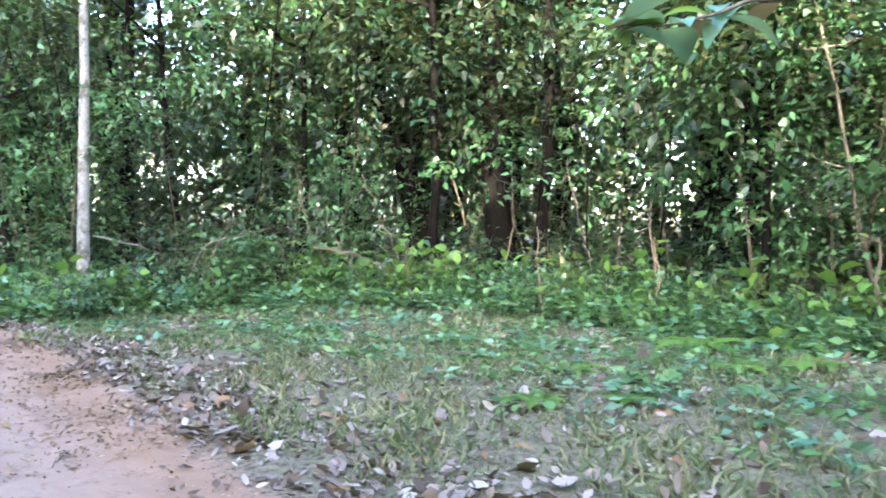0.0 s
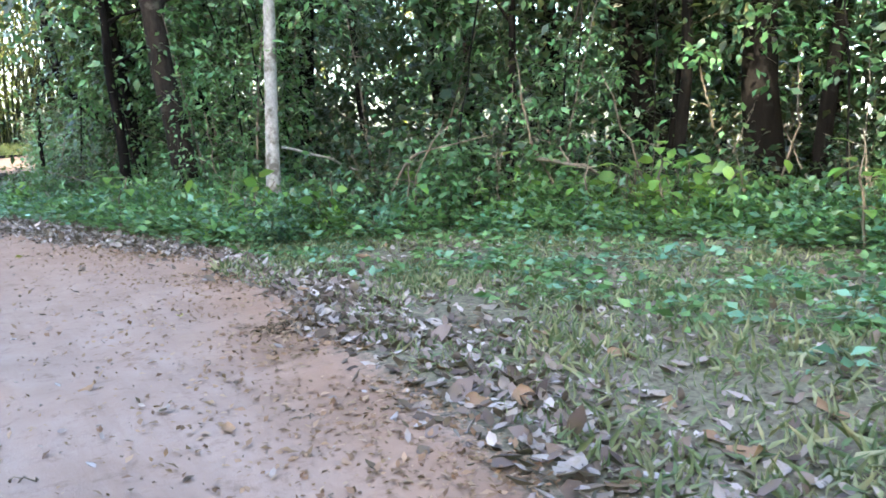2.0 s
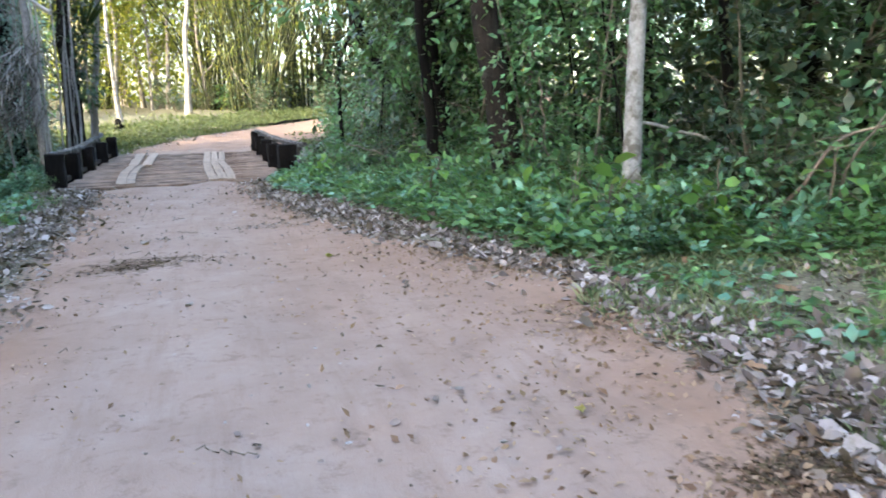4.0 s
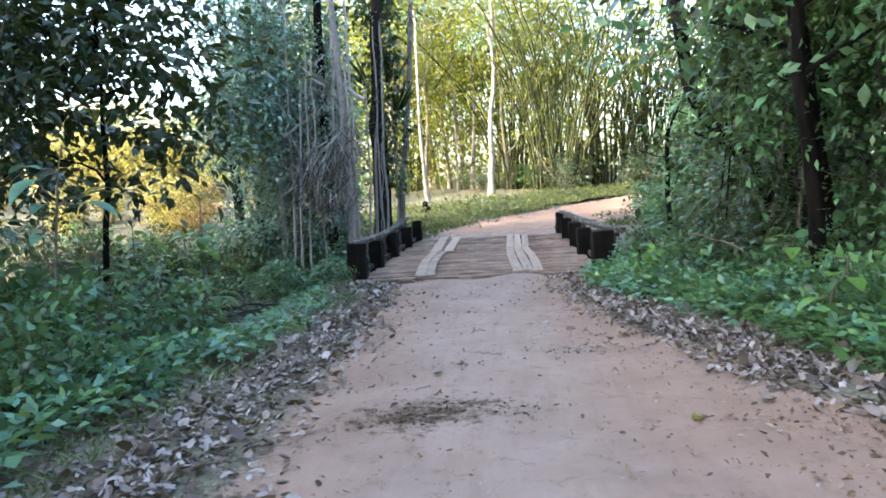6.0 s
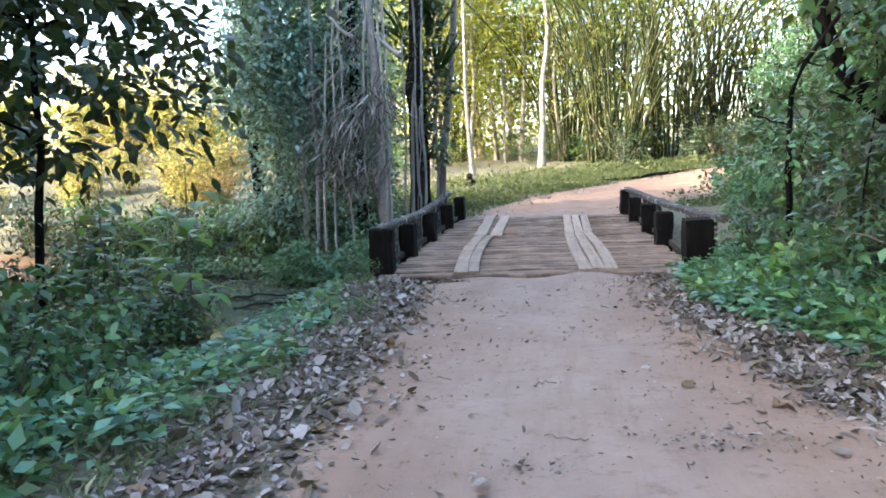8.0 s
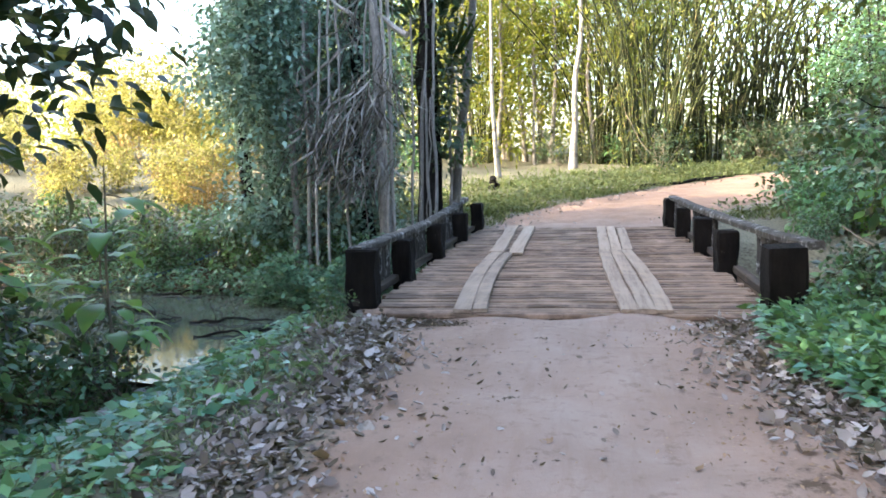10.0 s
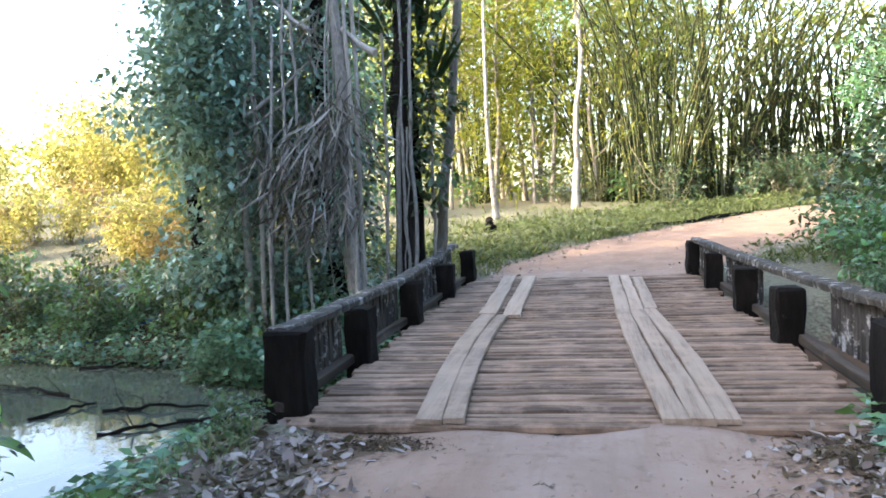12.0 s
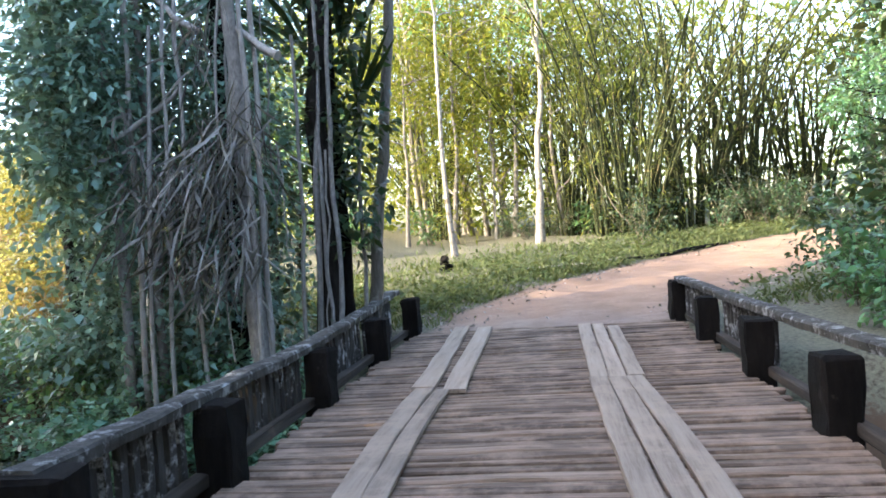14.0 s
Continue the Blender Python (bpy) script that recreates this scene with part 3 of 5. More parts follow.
def place(proto, x, y, turn=None, scale=1.0, sink=0.03, tilt=0.0):
    """A copy of a plant on the ground."""
    turn = rng.uniform(0, 360) if turn is None else turn
    m = pose(x, y, float(height(x, y)) - sink, tilt * rng.uniform(-1, 1), tilt * rng.uniform(-1, 1), turn)
    if proto.name not in FAR_AWAY:
        FAR_AWAY.append(proto.name)
        proto.matrix_basis = m @ Matrix.Scale(scale, 4)
        return proto
    ob = copy_thing(proto, m)
    ob.scale = (scale, scale, scale)
    return ob


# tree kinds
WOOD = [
    grow_tree("tree", "tall dark-trunked forest tree with dense deep-green crown", 12, 0.2, (0.6, 0.3), 0.3, 2.7, 84, 28, 0.2, BARK_DARK_SHADED, LEAF_DEEP_SHADED, 7, "forest trees", 0.36, 0.5),
    grow_tree("tree", "slim dark forest tree with drooping green leaves", 10, 0.12, (-0.7, 0.6), 0.26, 2.3, 78, 28, 0.19, BARK_DARK_SHADED, LEAF_MID, 6, "forest trees", 0.36, 0.42),
    grow_tree("tree", "slim grey forest tree with a high green crown", 13, 0.13, (0.8, -0.9), 0.36, 2.6, 76, 28, 0.2, BARK_GREY, LEAF_DEEP_SHADED, 6, "forest trees", 0.36, 0.5),
    grow_tree("tree", "low leafy forest tree with mid-green leaves", 7, 0.09, (0.5, 0.7), 0.2, 2.1, 84, 28, 0.18, BARK_DARK_SHADED, LEAF_MID, 7, "forest trees", 0.32, 0.5),
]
# big-leaved tree kind, added where sun or sky light has to be blocked
SHADE = grow_tree("tree", "tall coarse-leaved forest tree added to block sun and sky light", 14, 0.2, (0.5, 0.4), 0.12, 3.2, 70, 9, 0.75, BARK_DARK_SHADED, LEAF_DEEP_SHADED, 6, "forest trees", 0.8, 0.6)
# high-crowned tree kind, added to block sky light from above
SHADE_CANOPY = grow_tree("tree", "tall forest tree added for its high light-blocking crown", 14, 0.16, (0.4, -0.3), 0.46, 3.4, 80, 9, 0.6, BARK_DARK_SHADED, LEAF_DEEP_SHADED, 7, "forest trees", 0.8, 0.6)
YOUNG = [
    grow_tree("sapling", "young forest sapling with thin dark stem", 4.5, 0.035, (0.8, 0.3), 0.3, 1.2, 36, 20, 0.14, TWIG, LEAF_MID, 5, "saplings", 0.26, 0.5, "sapling"),
    grow_tree("sapling", "bent young sapling with small deep-green leaves", 5.5, 0.04, (-1.3, 0.6), 0.3, 1.3, 40, 22, 0.13, TWIG, LEAF_DEEP_SHADED, 6, "saplings", 0.28, 0.45, "sapling"),
]
BUSH = [
    grow_bush("bush", "broad-leaved green bush in the forest undergrowth", 1.5, 0.8, 9, 34, 11, 0.17, LEAF_MID, "undergrowth bushes", 0.6, 0.2),
    grow_bush("bush", "dark small-leaved bush in the forest undergrowth", 1.8, 0.9, 10, 44, 12, 0.14, LEAF_DEEP_SHADED, "undergrowth bushes", spread=0.18),
    grow_bush("bush", "fresh light-green bush with large round leaves", 1.2, 0.55, 7, 18, 6, 0.2, LEAF_FRESH, "undergrowth bushes", 0.7),
    grow_bush("bush", "bluish-green creeper-covered forest bush", 1.1, 0.9, 9, 46, 11, 0.12, LEAF_BLUE, "undergrowth bushes", 0.65),
]
SUNNY = [
    grow_tree("tree", "sunlit yellow-green tree beyond the stream", 7, 0.09, (0.4, 0.3), 0.06, 2.6, 76, 21, 0.32, BARK_GREY, LEAF_SUN_GOLD, 7, "sunlit trees", 0.5, 0.5),
    grow_tree("tree", "feathery sunlit yellow-green tree behind the bridge", 12, 0.11, (-0.5, 0.4), 0.08, 2.8, 96, 22, 0.34, BARK_GREY, LEAF_SUNLIT, 8, "sunlit trees", 0.6, 0.25),
]


def trunk_tree(x, y, h, r, lean, crown_lo, label, bark, leaf, limbs=7, wob=0.8, clusters=64):
    """A forest tree whose bare lower trunk shows."""
    t = grow_tree("tree", label, h, r, lean, crown_lo, 2.2, clusters, 30, 0.18, bark, leaf, limbs, "forest trees", 0.34, 0.48, wob=wob)
    t.matrix_basis = pose(x, y, float(height(x, y)) - 0.05)


def wood_right():
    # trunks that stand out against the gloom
    trunk_tree(4.5, 15.3, 9.5, 0.21, (-1.6, -0.3), 0.4, "stout dark-barked tree leaning over the wood edge", BARK_BROWN, LEAF_DEEP_SHADED)
    trunk_tree(4.55, 17.9, 9, 0.14, (-1.5, 0.2), 0.36, "dark slanting tree with ivy-like leaves", BARK_DARK_SHADED, LEAF_DEEP_SHADED)
    trunk_tree(3.95, 16.9, 7.5, 0.1, (-0.6, 0.3), 0.36, "slim tree at the wood edge with shade-darkened stem", BARK_DARK_SHADED, LEAF_MID)
    trunk_tree(11.0, 10.9, 11, 0.24, (-2.9, 1.4), 0.3, "thick shade-darkened tree leaning through the wood", BARK_DARK_SHADED, LEAF_DEEP_SHADED)
    trunk_tree(10.7, 9.2, 12, 0.27, (-0.3, 0.3), 0.34, "thick straight forest tree with shade-darkened bark", BARK_DARK_SHADED, LEAF_DEEP_SHADED)
    trunk_tree(10.9, 8.6, 10, 0.12, (0.3, -0.4), 0.36, "slim dark tree beside a thicker trunk", BARK_DARK_SHADED, LEAF_DEEP_SHADED)
    trunk_tree(10.8, 13.5, 11, 0.2, (-0.5, 0.2), 0.3, "dark forest tree with a dense low crown", BARK_DARK_SHADED, LEAF_DEEP_SHADED)
    trunk_tree(11.7, 12.7, 11, 0.22, (0.6, 0.5), 0.3, "dark forest tree with forking limbs", BARK_DARK_SHADED, LEAF_DEEP_SHADED)
    trunk_tree(9.6, 9.9, 8, 0.1, (-0.4, -0.6), 0.3, "dark tree with a dense bluish-green crown", BARK_DARK_SHADED, LEAF_DEEP_SHADED, 8, 1.2, 96)
    trunk_tree(8.6, 12.4, 9, 0.08, (0.5, 0.3), 0.34, "slender dark tree inside the wood", BARK_DARK_SHADED, LEAF_MID)
    trunk_tree(7.4, 14.4, 9, 0.09, (-0.7, 0.4), 0.34, "slender slanting dark tree inside the wood", BARK_DARK_SHADED, LEAF_MID)
    place(WOOD[2], 5.6, 18.2, 200, 0.95)
    for x, y, k, s in ((7.2, 16.6, 0, 0.9), (4.5, 19.0, 1, 0.8), (11.6, 5.2, 1, 1.0), (11.0, 2.0, 3, 1.0), (6.4, 20.2, 0, 0.9), (13.2, 6.6, 0, 1.0), (12.6, 3.4, 0, 1.0),
                       (5.8, 22.4, 3, 0.8), (11.2, 0.2, 3, 0.9), (10.6, -1.8, 0, 0.9), (13.8, 11.4, 0, 1.0), (13.0, 15.6, 1, 1.0), (9.8, 16.0, 0, 0.9), (9.6, 4.2, 3, 0.8)):
        place(WOOD[k], x, y, None, s)
    for k in range(9):
        x, y = rng.uniform(15, 21), rng.uniform(-8, 26)
        place(WOOD[int(rng.integers(0, 4))], x, y, None, rng.uniform(0.8, 1.1))
    # closed crowns added overhead, mostly above view, to keep sky light out
    for x, y in ((7.2, 18.6), (9.4, 14.8), (12.4, 13.0), (9.0, 20.8), (13.0, 9.4), (12.8, 5.8), (12.6, 2.2), (12.8, -1.8), (15.8, 7.4), (16.0, 11.2), (15.6, 3.6), (13.2, 17.2), (16.4, 15.4), (6.6, 23.4), (16, -0.5)):
        place(SHADE_CANOPY, x + rng.uniform(-0.5, 0.5), y + rng.uniform(-0.5, 0.5), None, rng.uniform(0.85, 1.05))
    # dense trees added at the far edge to shut light out of the wood
    for k in range(11):
        place(SHADE, rng.uniform(18, 23), -6 + 3.6 * k + rng.uniform(-1, 1), None, rng.uniform(0.8, 1.0))
    # sunlit growth behind the wood
    for k in range(16):
        place(SUNNY[k % 2], rng.uniform(22, 32), rng.uniform(-2, 42), None, rng.uniform(0.9, 1.4))
    for k in range(30):
        y = rng.uniform(-4, 19.5)
        x = wood_edge(y) + 1.2 + rng.exponential(2.0)
        place(YOUNG[int(rng.integers(0, 2))], x, y, None, rng.uniform(0.6, 1.1), 0.03, 8)
    for k in range(9):
        y = rng.uniform(-1.5, 4.5)
        place(YOUNG[int(rng.integers(0, 2))], wood_edge(y) + rng.uniform(0.2, 1.2), y, None, rng.uniform(0.6, 0.9), 0.03, 8)
    for k in range(95):
        y = rng.uniform(-4, 22.5)
        depth = rng.exponential(1.6)
        x = wood_edge(y) + 0.2 + depth
        s = rng.uniform(0.3, 0.6) + 0.2 * min(depth, 1.6)
        place(BUSH[int(rng.choice(4, p=(0.36, 0.34, 0.12, 0.18)))], x, y, None, s, 0.05, 6)


def thicket(label, leaf, clumps, per, size, near, deep, low, high, spread, name="thicket", gaps=-1.25):
    """Leafy tangle inside the wood, in clumps with gaps."""
    q = Quads()
    y = rng.uniform(-5, 24, clumps)
    near = near + np.where((y > 6.5) & (y < 14.2), 1.6, 0) * (low < 0.4)
    x = wood_edge(y) + near + (deep - near) * rng.random(clumps)
    z = height(x, y) + low + (high - low) * rng.random(clumps) ** 1.25
    hole = np.sin(1.3 * y + 0.7 * z) + np.sin(2.1 * z - 1.1 * x + 1.0) + np.sin(0.9 * x + 2.3 * y)
    keep = hole > gaps
    crown_clusters(q, np.stack([x, y, z], -1)[keep], spread, per, size, 0.5, 0.7)
    tagged(new(name, q.mesh(name, leaf)), label, "undergrowth", kind="stuff")


# the first two fill the wood with near-black leaves in place of gloom
thicket("dense dark-green leaf tangle with the wood's gloom in its colour", LEAF_DEEP_SHADED, 2600, 15, 0.22, 1.6, 6.0, 0.1, 5.6, 0.34)
thicket("coarse leaf fill deep in the wood, coloured dark as its gloom", LEAF_DEEP_SHADED, 900, 14, 0.4, 5.0, 10.0, 0.2, 6.5, 0.6)
thicket("mid-green leafy sprays at the wood edge", LEAF_MID, 1500, 16, 0.14, 0.5, 2.4, 0.5, 4.4, 0.17, "leafy_sprays", 0.75)


def front_plants():
    for k in range(16):
        y = rng.uniform(0, 13.5)
        x = wood_edge(y) + rng.uniform(-0.1, 0.7)
        place(BUSH[2], x, y, None, rng.uniform(0.55, 1.0), 0.04, 6)


front_plants()


def wood_left():
    # trees out of view, added to hold the low sun off the track
    done = 0
    while done < 58:
        x, y = rng.uniform(-34, -9), rng.uniform(-22, 22)
        if y > 23.5 + (x + 12) * 0.56 or (y > 12 and x > -12) or (y < 11 and y > -4 and x > -13):
            continue
        place(SHADE, x, y, None, rng.uniform(0.9, 1.25))
        done += 1
    # more unseen trees where sun still reached the road, bridge and root tree
    for x, y in ((-15, 2), (-17, -1), (-14.5, 4.5), (-19, 1), (-16, 6.5), (-20, -4), (-22, 2), (-13, 24.0), (-15, 23.4), (-17.5, 22.6), (-12.6, 22.4), (-22.5, 21.0), (-31.0, 20.0)):
        place(SHADE, x, y, None, rng.uniform(1.0, 1.2))
    # trees added behind the starting point, out of view
    for k in range(12):
        place(SHADE, rng.uniform(-9, 12), rng.uniform(-26, -9), None, rng.uniform(0.9, 1.2))
    # dark crowns over the verges
    verge = grow_tree("tree", "dense dark broad-leaved tree hanging over the verge", 6.4, 0.06, (0.5, 0.2), 0.42, 1.8, 120, 34, 0.21, BARK_DARK_SHADED, LEAF_DEEP_SHADED, 8, "verge trees", 0.42, 0.5, shape=round_leaves)
    place(verge, -5.0, 18.3, 40, 0.95)
    place(verge, -7.8, 17.0, 140, 1.1)
    place(verge, -8.2, 20.4, 250, 1.0)
    for x, y, s in ((4.9, 19.4, 0.9), (9.9, 10.4, 0.95), (10.2, 4.6, 0.9)):
        place(verge, x, y, None, s)
    for x, y, k, s in ((-4.4, 18.2, 0, 0.6), (-5.2, 18.9, 1, 0.6), (-5.0, 20.2, 3, 0.7), (-6.0, 20.0, 1, 0.7), (-6.4, 21.6, 0, 1.0), (-4.9, 17.2, 3, 0.9), (-7.2, 22.6, 1, 1.0), (-4.6, 21.2, 1, 0.6)):
        place(BUSH[k], x, y, None, s)
    place(WOOD[0], -8.4, 19.0, 90, 0.7)
    place(WOOD[0], -9.0, 14.5, 10, 0.9)
    for k in range(65):
        y = rng.uniform(4, 20)
        x = green_left(y) - 0.6 - rng.exponential(1.8) - max(0, y - 16) * 0.4
        s = rng.uniform(0.3, 0.55) + 0.16 * min(-x + green_left(y), 3)
        if y < 16 or x < -4.6:
            place(BUSH[int(rng.choice(4, p=(0.35, 0.2, 0.12, 0.33)))], x, y, None, s, 0.05, 6)
    for k in range(16):
        y = rng.uniform(5, 19)
        x = green_left(y) - 3 - rng.exponential(2.5)
        place(YOUNG[int(rng.integers(0, 2))], x, y, None, rng.uniform(0.5, 0.9), 0.03, 8)
    for x, y, k, s in ((-7.4, 33.6, 3, 0.9), (-5.8, 35.2, 3, 0.9), (-6.8, 37.0, 1, 0.8), (-7.4, 41.5, 3, 0.9)):
        place(WOOD[k], x, y, None, s)
    # sunlit bank beyond the stream: low scrub in front, trees further back
    sear = grow_bush("bush", "sunlit bush of yellow and withered brown leaves", 2.0, 1.1, 12, 60, 12, 0.17, LEAF_SEAR, "bank scrub", 0.5, 0.26)
    gold = grow_bush("bush", "sunlit yellow-green bush on the far bank", 2.0, 1.1, 11, 60, 12, 0.18, LEAF_SUN_GOLD, "bank scrub", 0.5, 0.26)
    for k in range(46):
        x, y = rng.uniform(-26, -8.8), rng.uniform(32.5, 43)
        place((gold, gold, sear)[k % 3], x, y, None, rng.uniform(0.45, 0.75) + 0.035 * (y - 32), 0.05, 6)
    for k in range(32):
        x = rng.uniform(-42, -13.5)
        place(SUNNY[0], x, rng.uniform(45, 57), None, rng.uniform(0.5, 0.75) + 0.012 * max(-x - 20, 0))
    for k in range(30):
        x = rng.uniform(-13, -3)
        y = np.interp(x, STREAM_X, STREAM_Y) + 2.6 + rng.exponential(1.0)
        place(BUSH[int(rng.choice(4, p=(0.4, 0.25, 0.1, 0.25)))], x, y, None, rng.uniform(0.45, 0.8), 0.05, 6)
    for k in range(14):
        x = rng.uniform(-14.5, -6.5)
        place(BUSH[k % 2], x, np.interp(x, STREAM_X, STREAM_Y) + rng.uniform(2.9, 4.2), None, rng.uniform(0.55, 0.95), 0.05, 6)
    place(BUSH[0], -2.35, 21.6, None, 0.28)
    place(BUSH[3], 4.5, 12.1, None, 0.55)
    place(BUSH[0], 5.0, 12.2, None, 0.5)
    for x, y, k, s in ((-4.9, 20.6, 0, 0.75), (-5.6, 21.6, 1, 0.75), (-5.2, 21.8, 0, 0.6), (-6.1, 21.0, 1, 0.8)):
        place(BUSH[k], x, y, None, s, 0.05, 5)
    place(BUSH[0], 2.75, 21.4, None, 0.5)
    place(BUSH[3], 2.6, 21.0, None, 0.4)
    place(BUSH[1], 3.0, 22.6, None, 0.6)


wood_right()
wood_left()


def far_side():
    for k in range(11):
        place(BUSH[1], rng.uniform(1.5, 12), rng.uniform(52, 56), None, rng.uniform(1.1, 1.7))
    for k in range(18):
        x, y = rng.uniform(-14, 8), rng.uniform(58, 72)
        place(SUNNY[1], x, y, None, rng.uniform(1.1, 1.5))
    for x, y, s in ((-4.5, 57, 1.2), (-1.6, 58.5, 1.3), (0.8, 57, 1.1), (2.5, 61, 1.4), (-3.2, 61, 1.3), (-6.0, 59, 1.2), (-7.5, 46, 0.7), (-10, 50, 0.9), (-6.5, 55, 0.9), (-2.5, 58, 0.9), (1.5, 60, 0.9), (-9, 41, 0.6)):
        place(SUNNY[1], x, y, None, s)
    for k in range(16):
        x, y = rng.uniform(17, 40), rng.uniform(28, 46)
        place(WOOD[int(rng.integers(0, 4))], x, y, None, rng.uniform(0.7, 1.1))
    for x, y, k, s in ((9.4, 34.6, 0, 0.8), (8.4, 30.6, 0, 0.75), (10.6, 37.4, 0, 0.9), (12.4, 40.6, 2, 0.9), (7.6, 27.6, 1, 0.8), (11.2, 32.6, 0, 0.9)):
        place(WOOD[k], x, y, None, s)
    # high crowns added here too, to darken the right side and close sky gaps
    for x, y in ((11.0, 35.5), (13.0, 38.8), (9.6, 31.0)):
        place(SHADE_CANOPY, x, y, None, 0.8)
    for k in range(8):
        place(SHADE_CANOPY, rng.uniform(13, 26), rng.uniform(38, 58), None, rng.uniform(0.7, 0.95))
    for x, y, k, s in ((8.6, 37.6, 3, 0.75), (9.6, 40.0, 3, 0.85), (11.5, 42.5, 1, 0.8), (7.6, 35.0, 3, 0.6), (13.5, 41, 0, 0.8), (8.0, 33.0, 1, 0.6), (15.5, 46.0, 3, 1.0)):
        place(WOOD[k], x, y, None, s)
    for x, y, k, s in ((6.4, 33.6, 1, 1.5), (6.9, 35.2, 3, 1.8), (7.8, 34.2, 1, 1.9), (6.0, 31.6, 0, 1.2), (8.6, 36.8, 1, 2.0), (7.2, 31.8, 1, 1.8), (5.4, 29.4, 3, 1.1), (6.6, 29.0, 1, 1.7), (9.6, 38.8, 1, 2.0), (5.2, 26.8, 1, 1.2), (8.4, 32.4, 1, 2.2)):
        place(BUSH[k], x, y, None, s, 0.05, 4)
    for k in range(26):
        y = rng.uniform(27, 46)
        x = green_right(y) + 1.4 + rng.exponential(1.6)
        place(BUSH[int(rng.choice(4, p=(0.4, 0.2, 0.15, 0.25)))], x, y, None, rng.uniform(0.5, 1.0), 0.05, 6)
    for k in range(18):
        y = rng.uniform(28, 44)
        x = green_right(y) + 3.2 + rng.exponential(1.6)
        place(YOUNG[int(rng.integers(0, 2))], x, y, None, rng.uniform(0.7, 1.1), 0.03, 8)
    for k in range(18):
        x = rng.uniform(-12, 14)
        y = max(road_y(x) + 4, 55 if -7 < x < 3 else 47) + rng.exponential(2.5)
        place(BUSH[int(rng.choice(2))], x, y, None, rng.uniform(0.6, 1.3), 0.05, 6)


def road_y(x):
    """Where the far road's left edge crosses x."""
    ys = np.linspace(33, 75, 85)
    return float(np.interp(x, road_left(ys), ys))


far_side()


def far_woods():
    """A closed wall of distant foliage all round, lower where the sky shows."""
    q = Quads()
    n = 40000
    a = rng.uniform(0, 2 * np.pi, n)
    r = rng.uniform(62, 84, n)
    x, y = np.sin(a) * r, 20 + np.cos(a) * r
    deg = np.degrees((a + np.pi) % (2 * np.pi) - np.pi)
    top = 13 + 3 * np.sin(5 * a) + 2 * np.sin(13 * a + 1)
    top = np.where((deg > -18) & (deg < 30), top + 4, top)
    top = np.where((deg > -62) & (deg < -20), 4.5 + 1.2 * np.sin(17 * a), top)
    top = np.where((deg > 35) & (deg < 150), 16 + 2.5 * np.sin(15 * a), top)
    z = height(x, y) + top * rng.random(n) ** 0.8
    L = rng.uniform(0.4, 0.9, n)
    leaves(q, np.stack([x, y, z], -1), scatter_dirs(n) + (0, 0, -0.3), L, L * 0.55)
    n = 20000
    x, y = rng.uniform(-24, 34, n), rng.uniform(66, 74, n)
    clump = np.sin(0.7 * x) + np.sin(1.9 * x + 2)
    z = height(x, y) + rng.random(n) * (15 + 3 * clump) * np.clip((x + 26) / 12, 0.3, 1)
    L = rng.uniform(0.3, 0.7, n)
    leaves(q, np.stack([x, y, z], -1), scatter_dirs(n) + (0, 0, -0.3), L, L * 0.5)
    tagged(new("far_woods", q.mesh("far_woods", LEAF_SUNLIT)), "distant sunlit yellow-green woods around the clearing", "woods", kind="stuff")


far_woods()


def pale_tree(x, y, h, r, lean, label, bark, wob=0.35):
    t = grow_tree("tree", label, h, r, lean, 0.6, 1.8, 24, 26, 0.2, bark, LEAF_MID, 5, "pale-trunked trees", wob=wob)
    t.matrix_basis = pose(x, y, float(height(x, y)) - 0.05)


pale_tree(4.75, 12.7, 11, 0.1, (0.15, -0.05), "slender white-barked tree at the edge of the wood", BARK_WHITE)
pale_tree(-3.45, 48.5, 13, 0.11, (-0.6, 0.0), "slender sunlit white-barked tree beyond the bridge", BARK_PALE, 0.9)
pale_tree(-0.3, 53.5, 14, 0.18, (0.5, 0.0), "slender pale-barked tree beyond the bridge", BARK_PALE, 1.2)


def grow_bamboo():
    clump = thing("bamboo_clump", "large bamboo clump with many leaning culms", "bamboo", "bamboo clumps")
    leaf = Quads()
    for k in range(40):
        a, rr = rng.uniform(0, 2 * np.pi), np.sqrt(rng.uniform(0, 1)) * 1.5
        b = np.array([np.cos(a) * rr, np.sin(a) * rr, -0.1])
        out = rng.uniform(0.6, 6.5) * (0.35 + rr / 1.5)
        a += rng.normal(0, 0.6)
        h = rng.uniform(8, 14)
        t = np.linspace(0, 1, 10)
        pts = np.stack([b[0] + np.cos(a) * out * t ** 1.8, b[1] + np.sin(a) * out * t ** 1.8, -0.1 + h * t - 0.12 * h * t ** 3], -1)
        pts[1:] += rng.normal(0, 0.04, (9, 3))
        q = Quads()
        tube(q, pts, np.linspace(0.072, 0.025, 10), 6, 0.0)
        part("culm", q.mesh("culm", CULM), clump)
        idx = rng.choice(9, 26, p=(0.14, 0.12, 0.06, 0.05, 0.08, 0.11, 0.14, 0.15, 0.15)) + 1
        base = pts[idx] + rng.standard_normal((26, 3)) * (0.4, 0.4, 0.5)
        way = scatter_dirs(26) + (0, 0, -0.6)
        for rep in range(3):
            L = rng.uniform(0.2, 0.42, 26)
            leaves(leaf, base + rng.standard_normal((26, 3)) * 0.15, way + rng.standard_normal((26, 3)) * 0.4, L, L * 0.16)
    part("foliage", leaf.mesh("foliage", LEAF_BAMBOO), clump)
    return clump


BAMBOO = grow_bamboo()
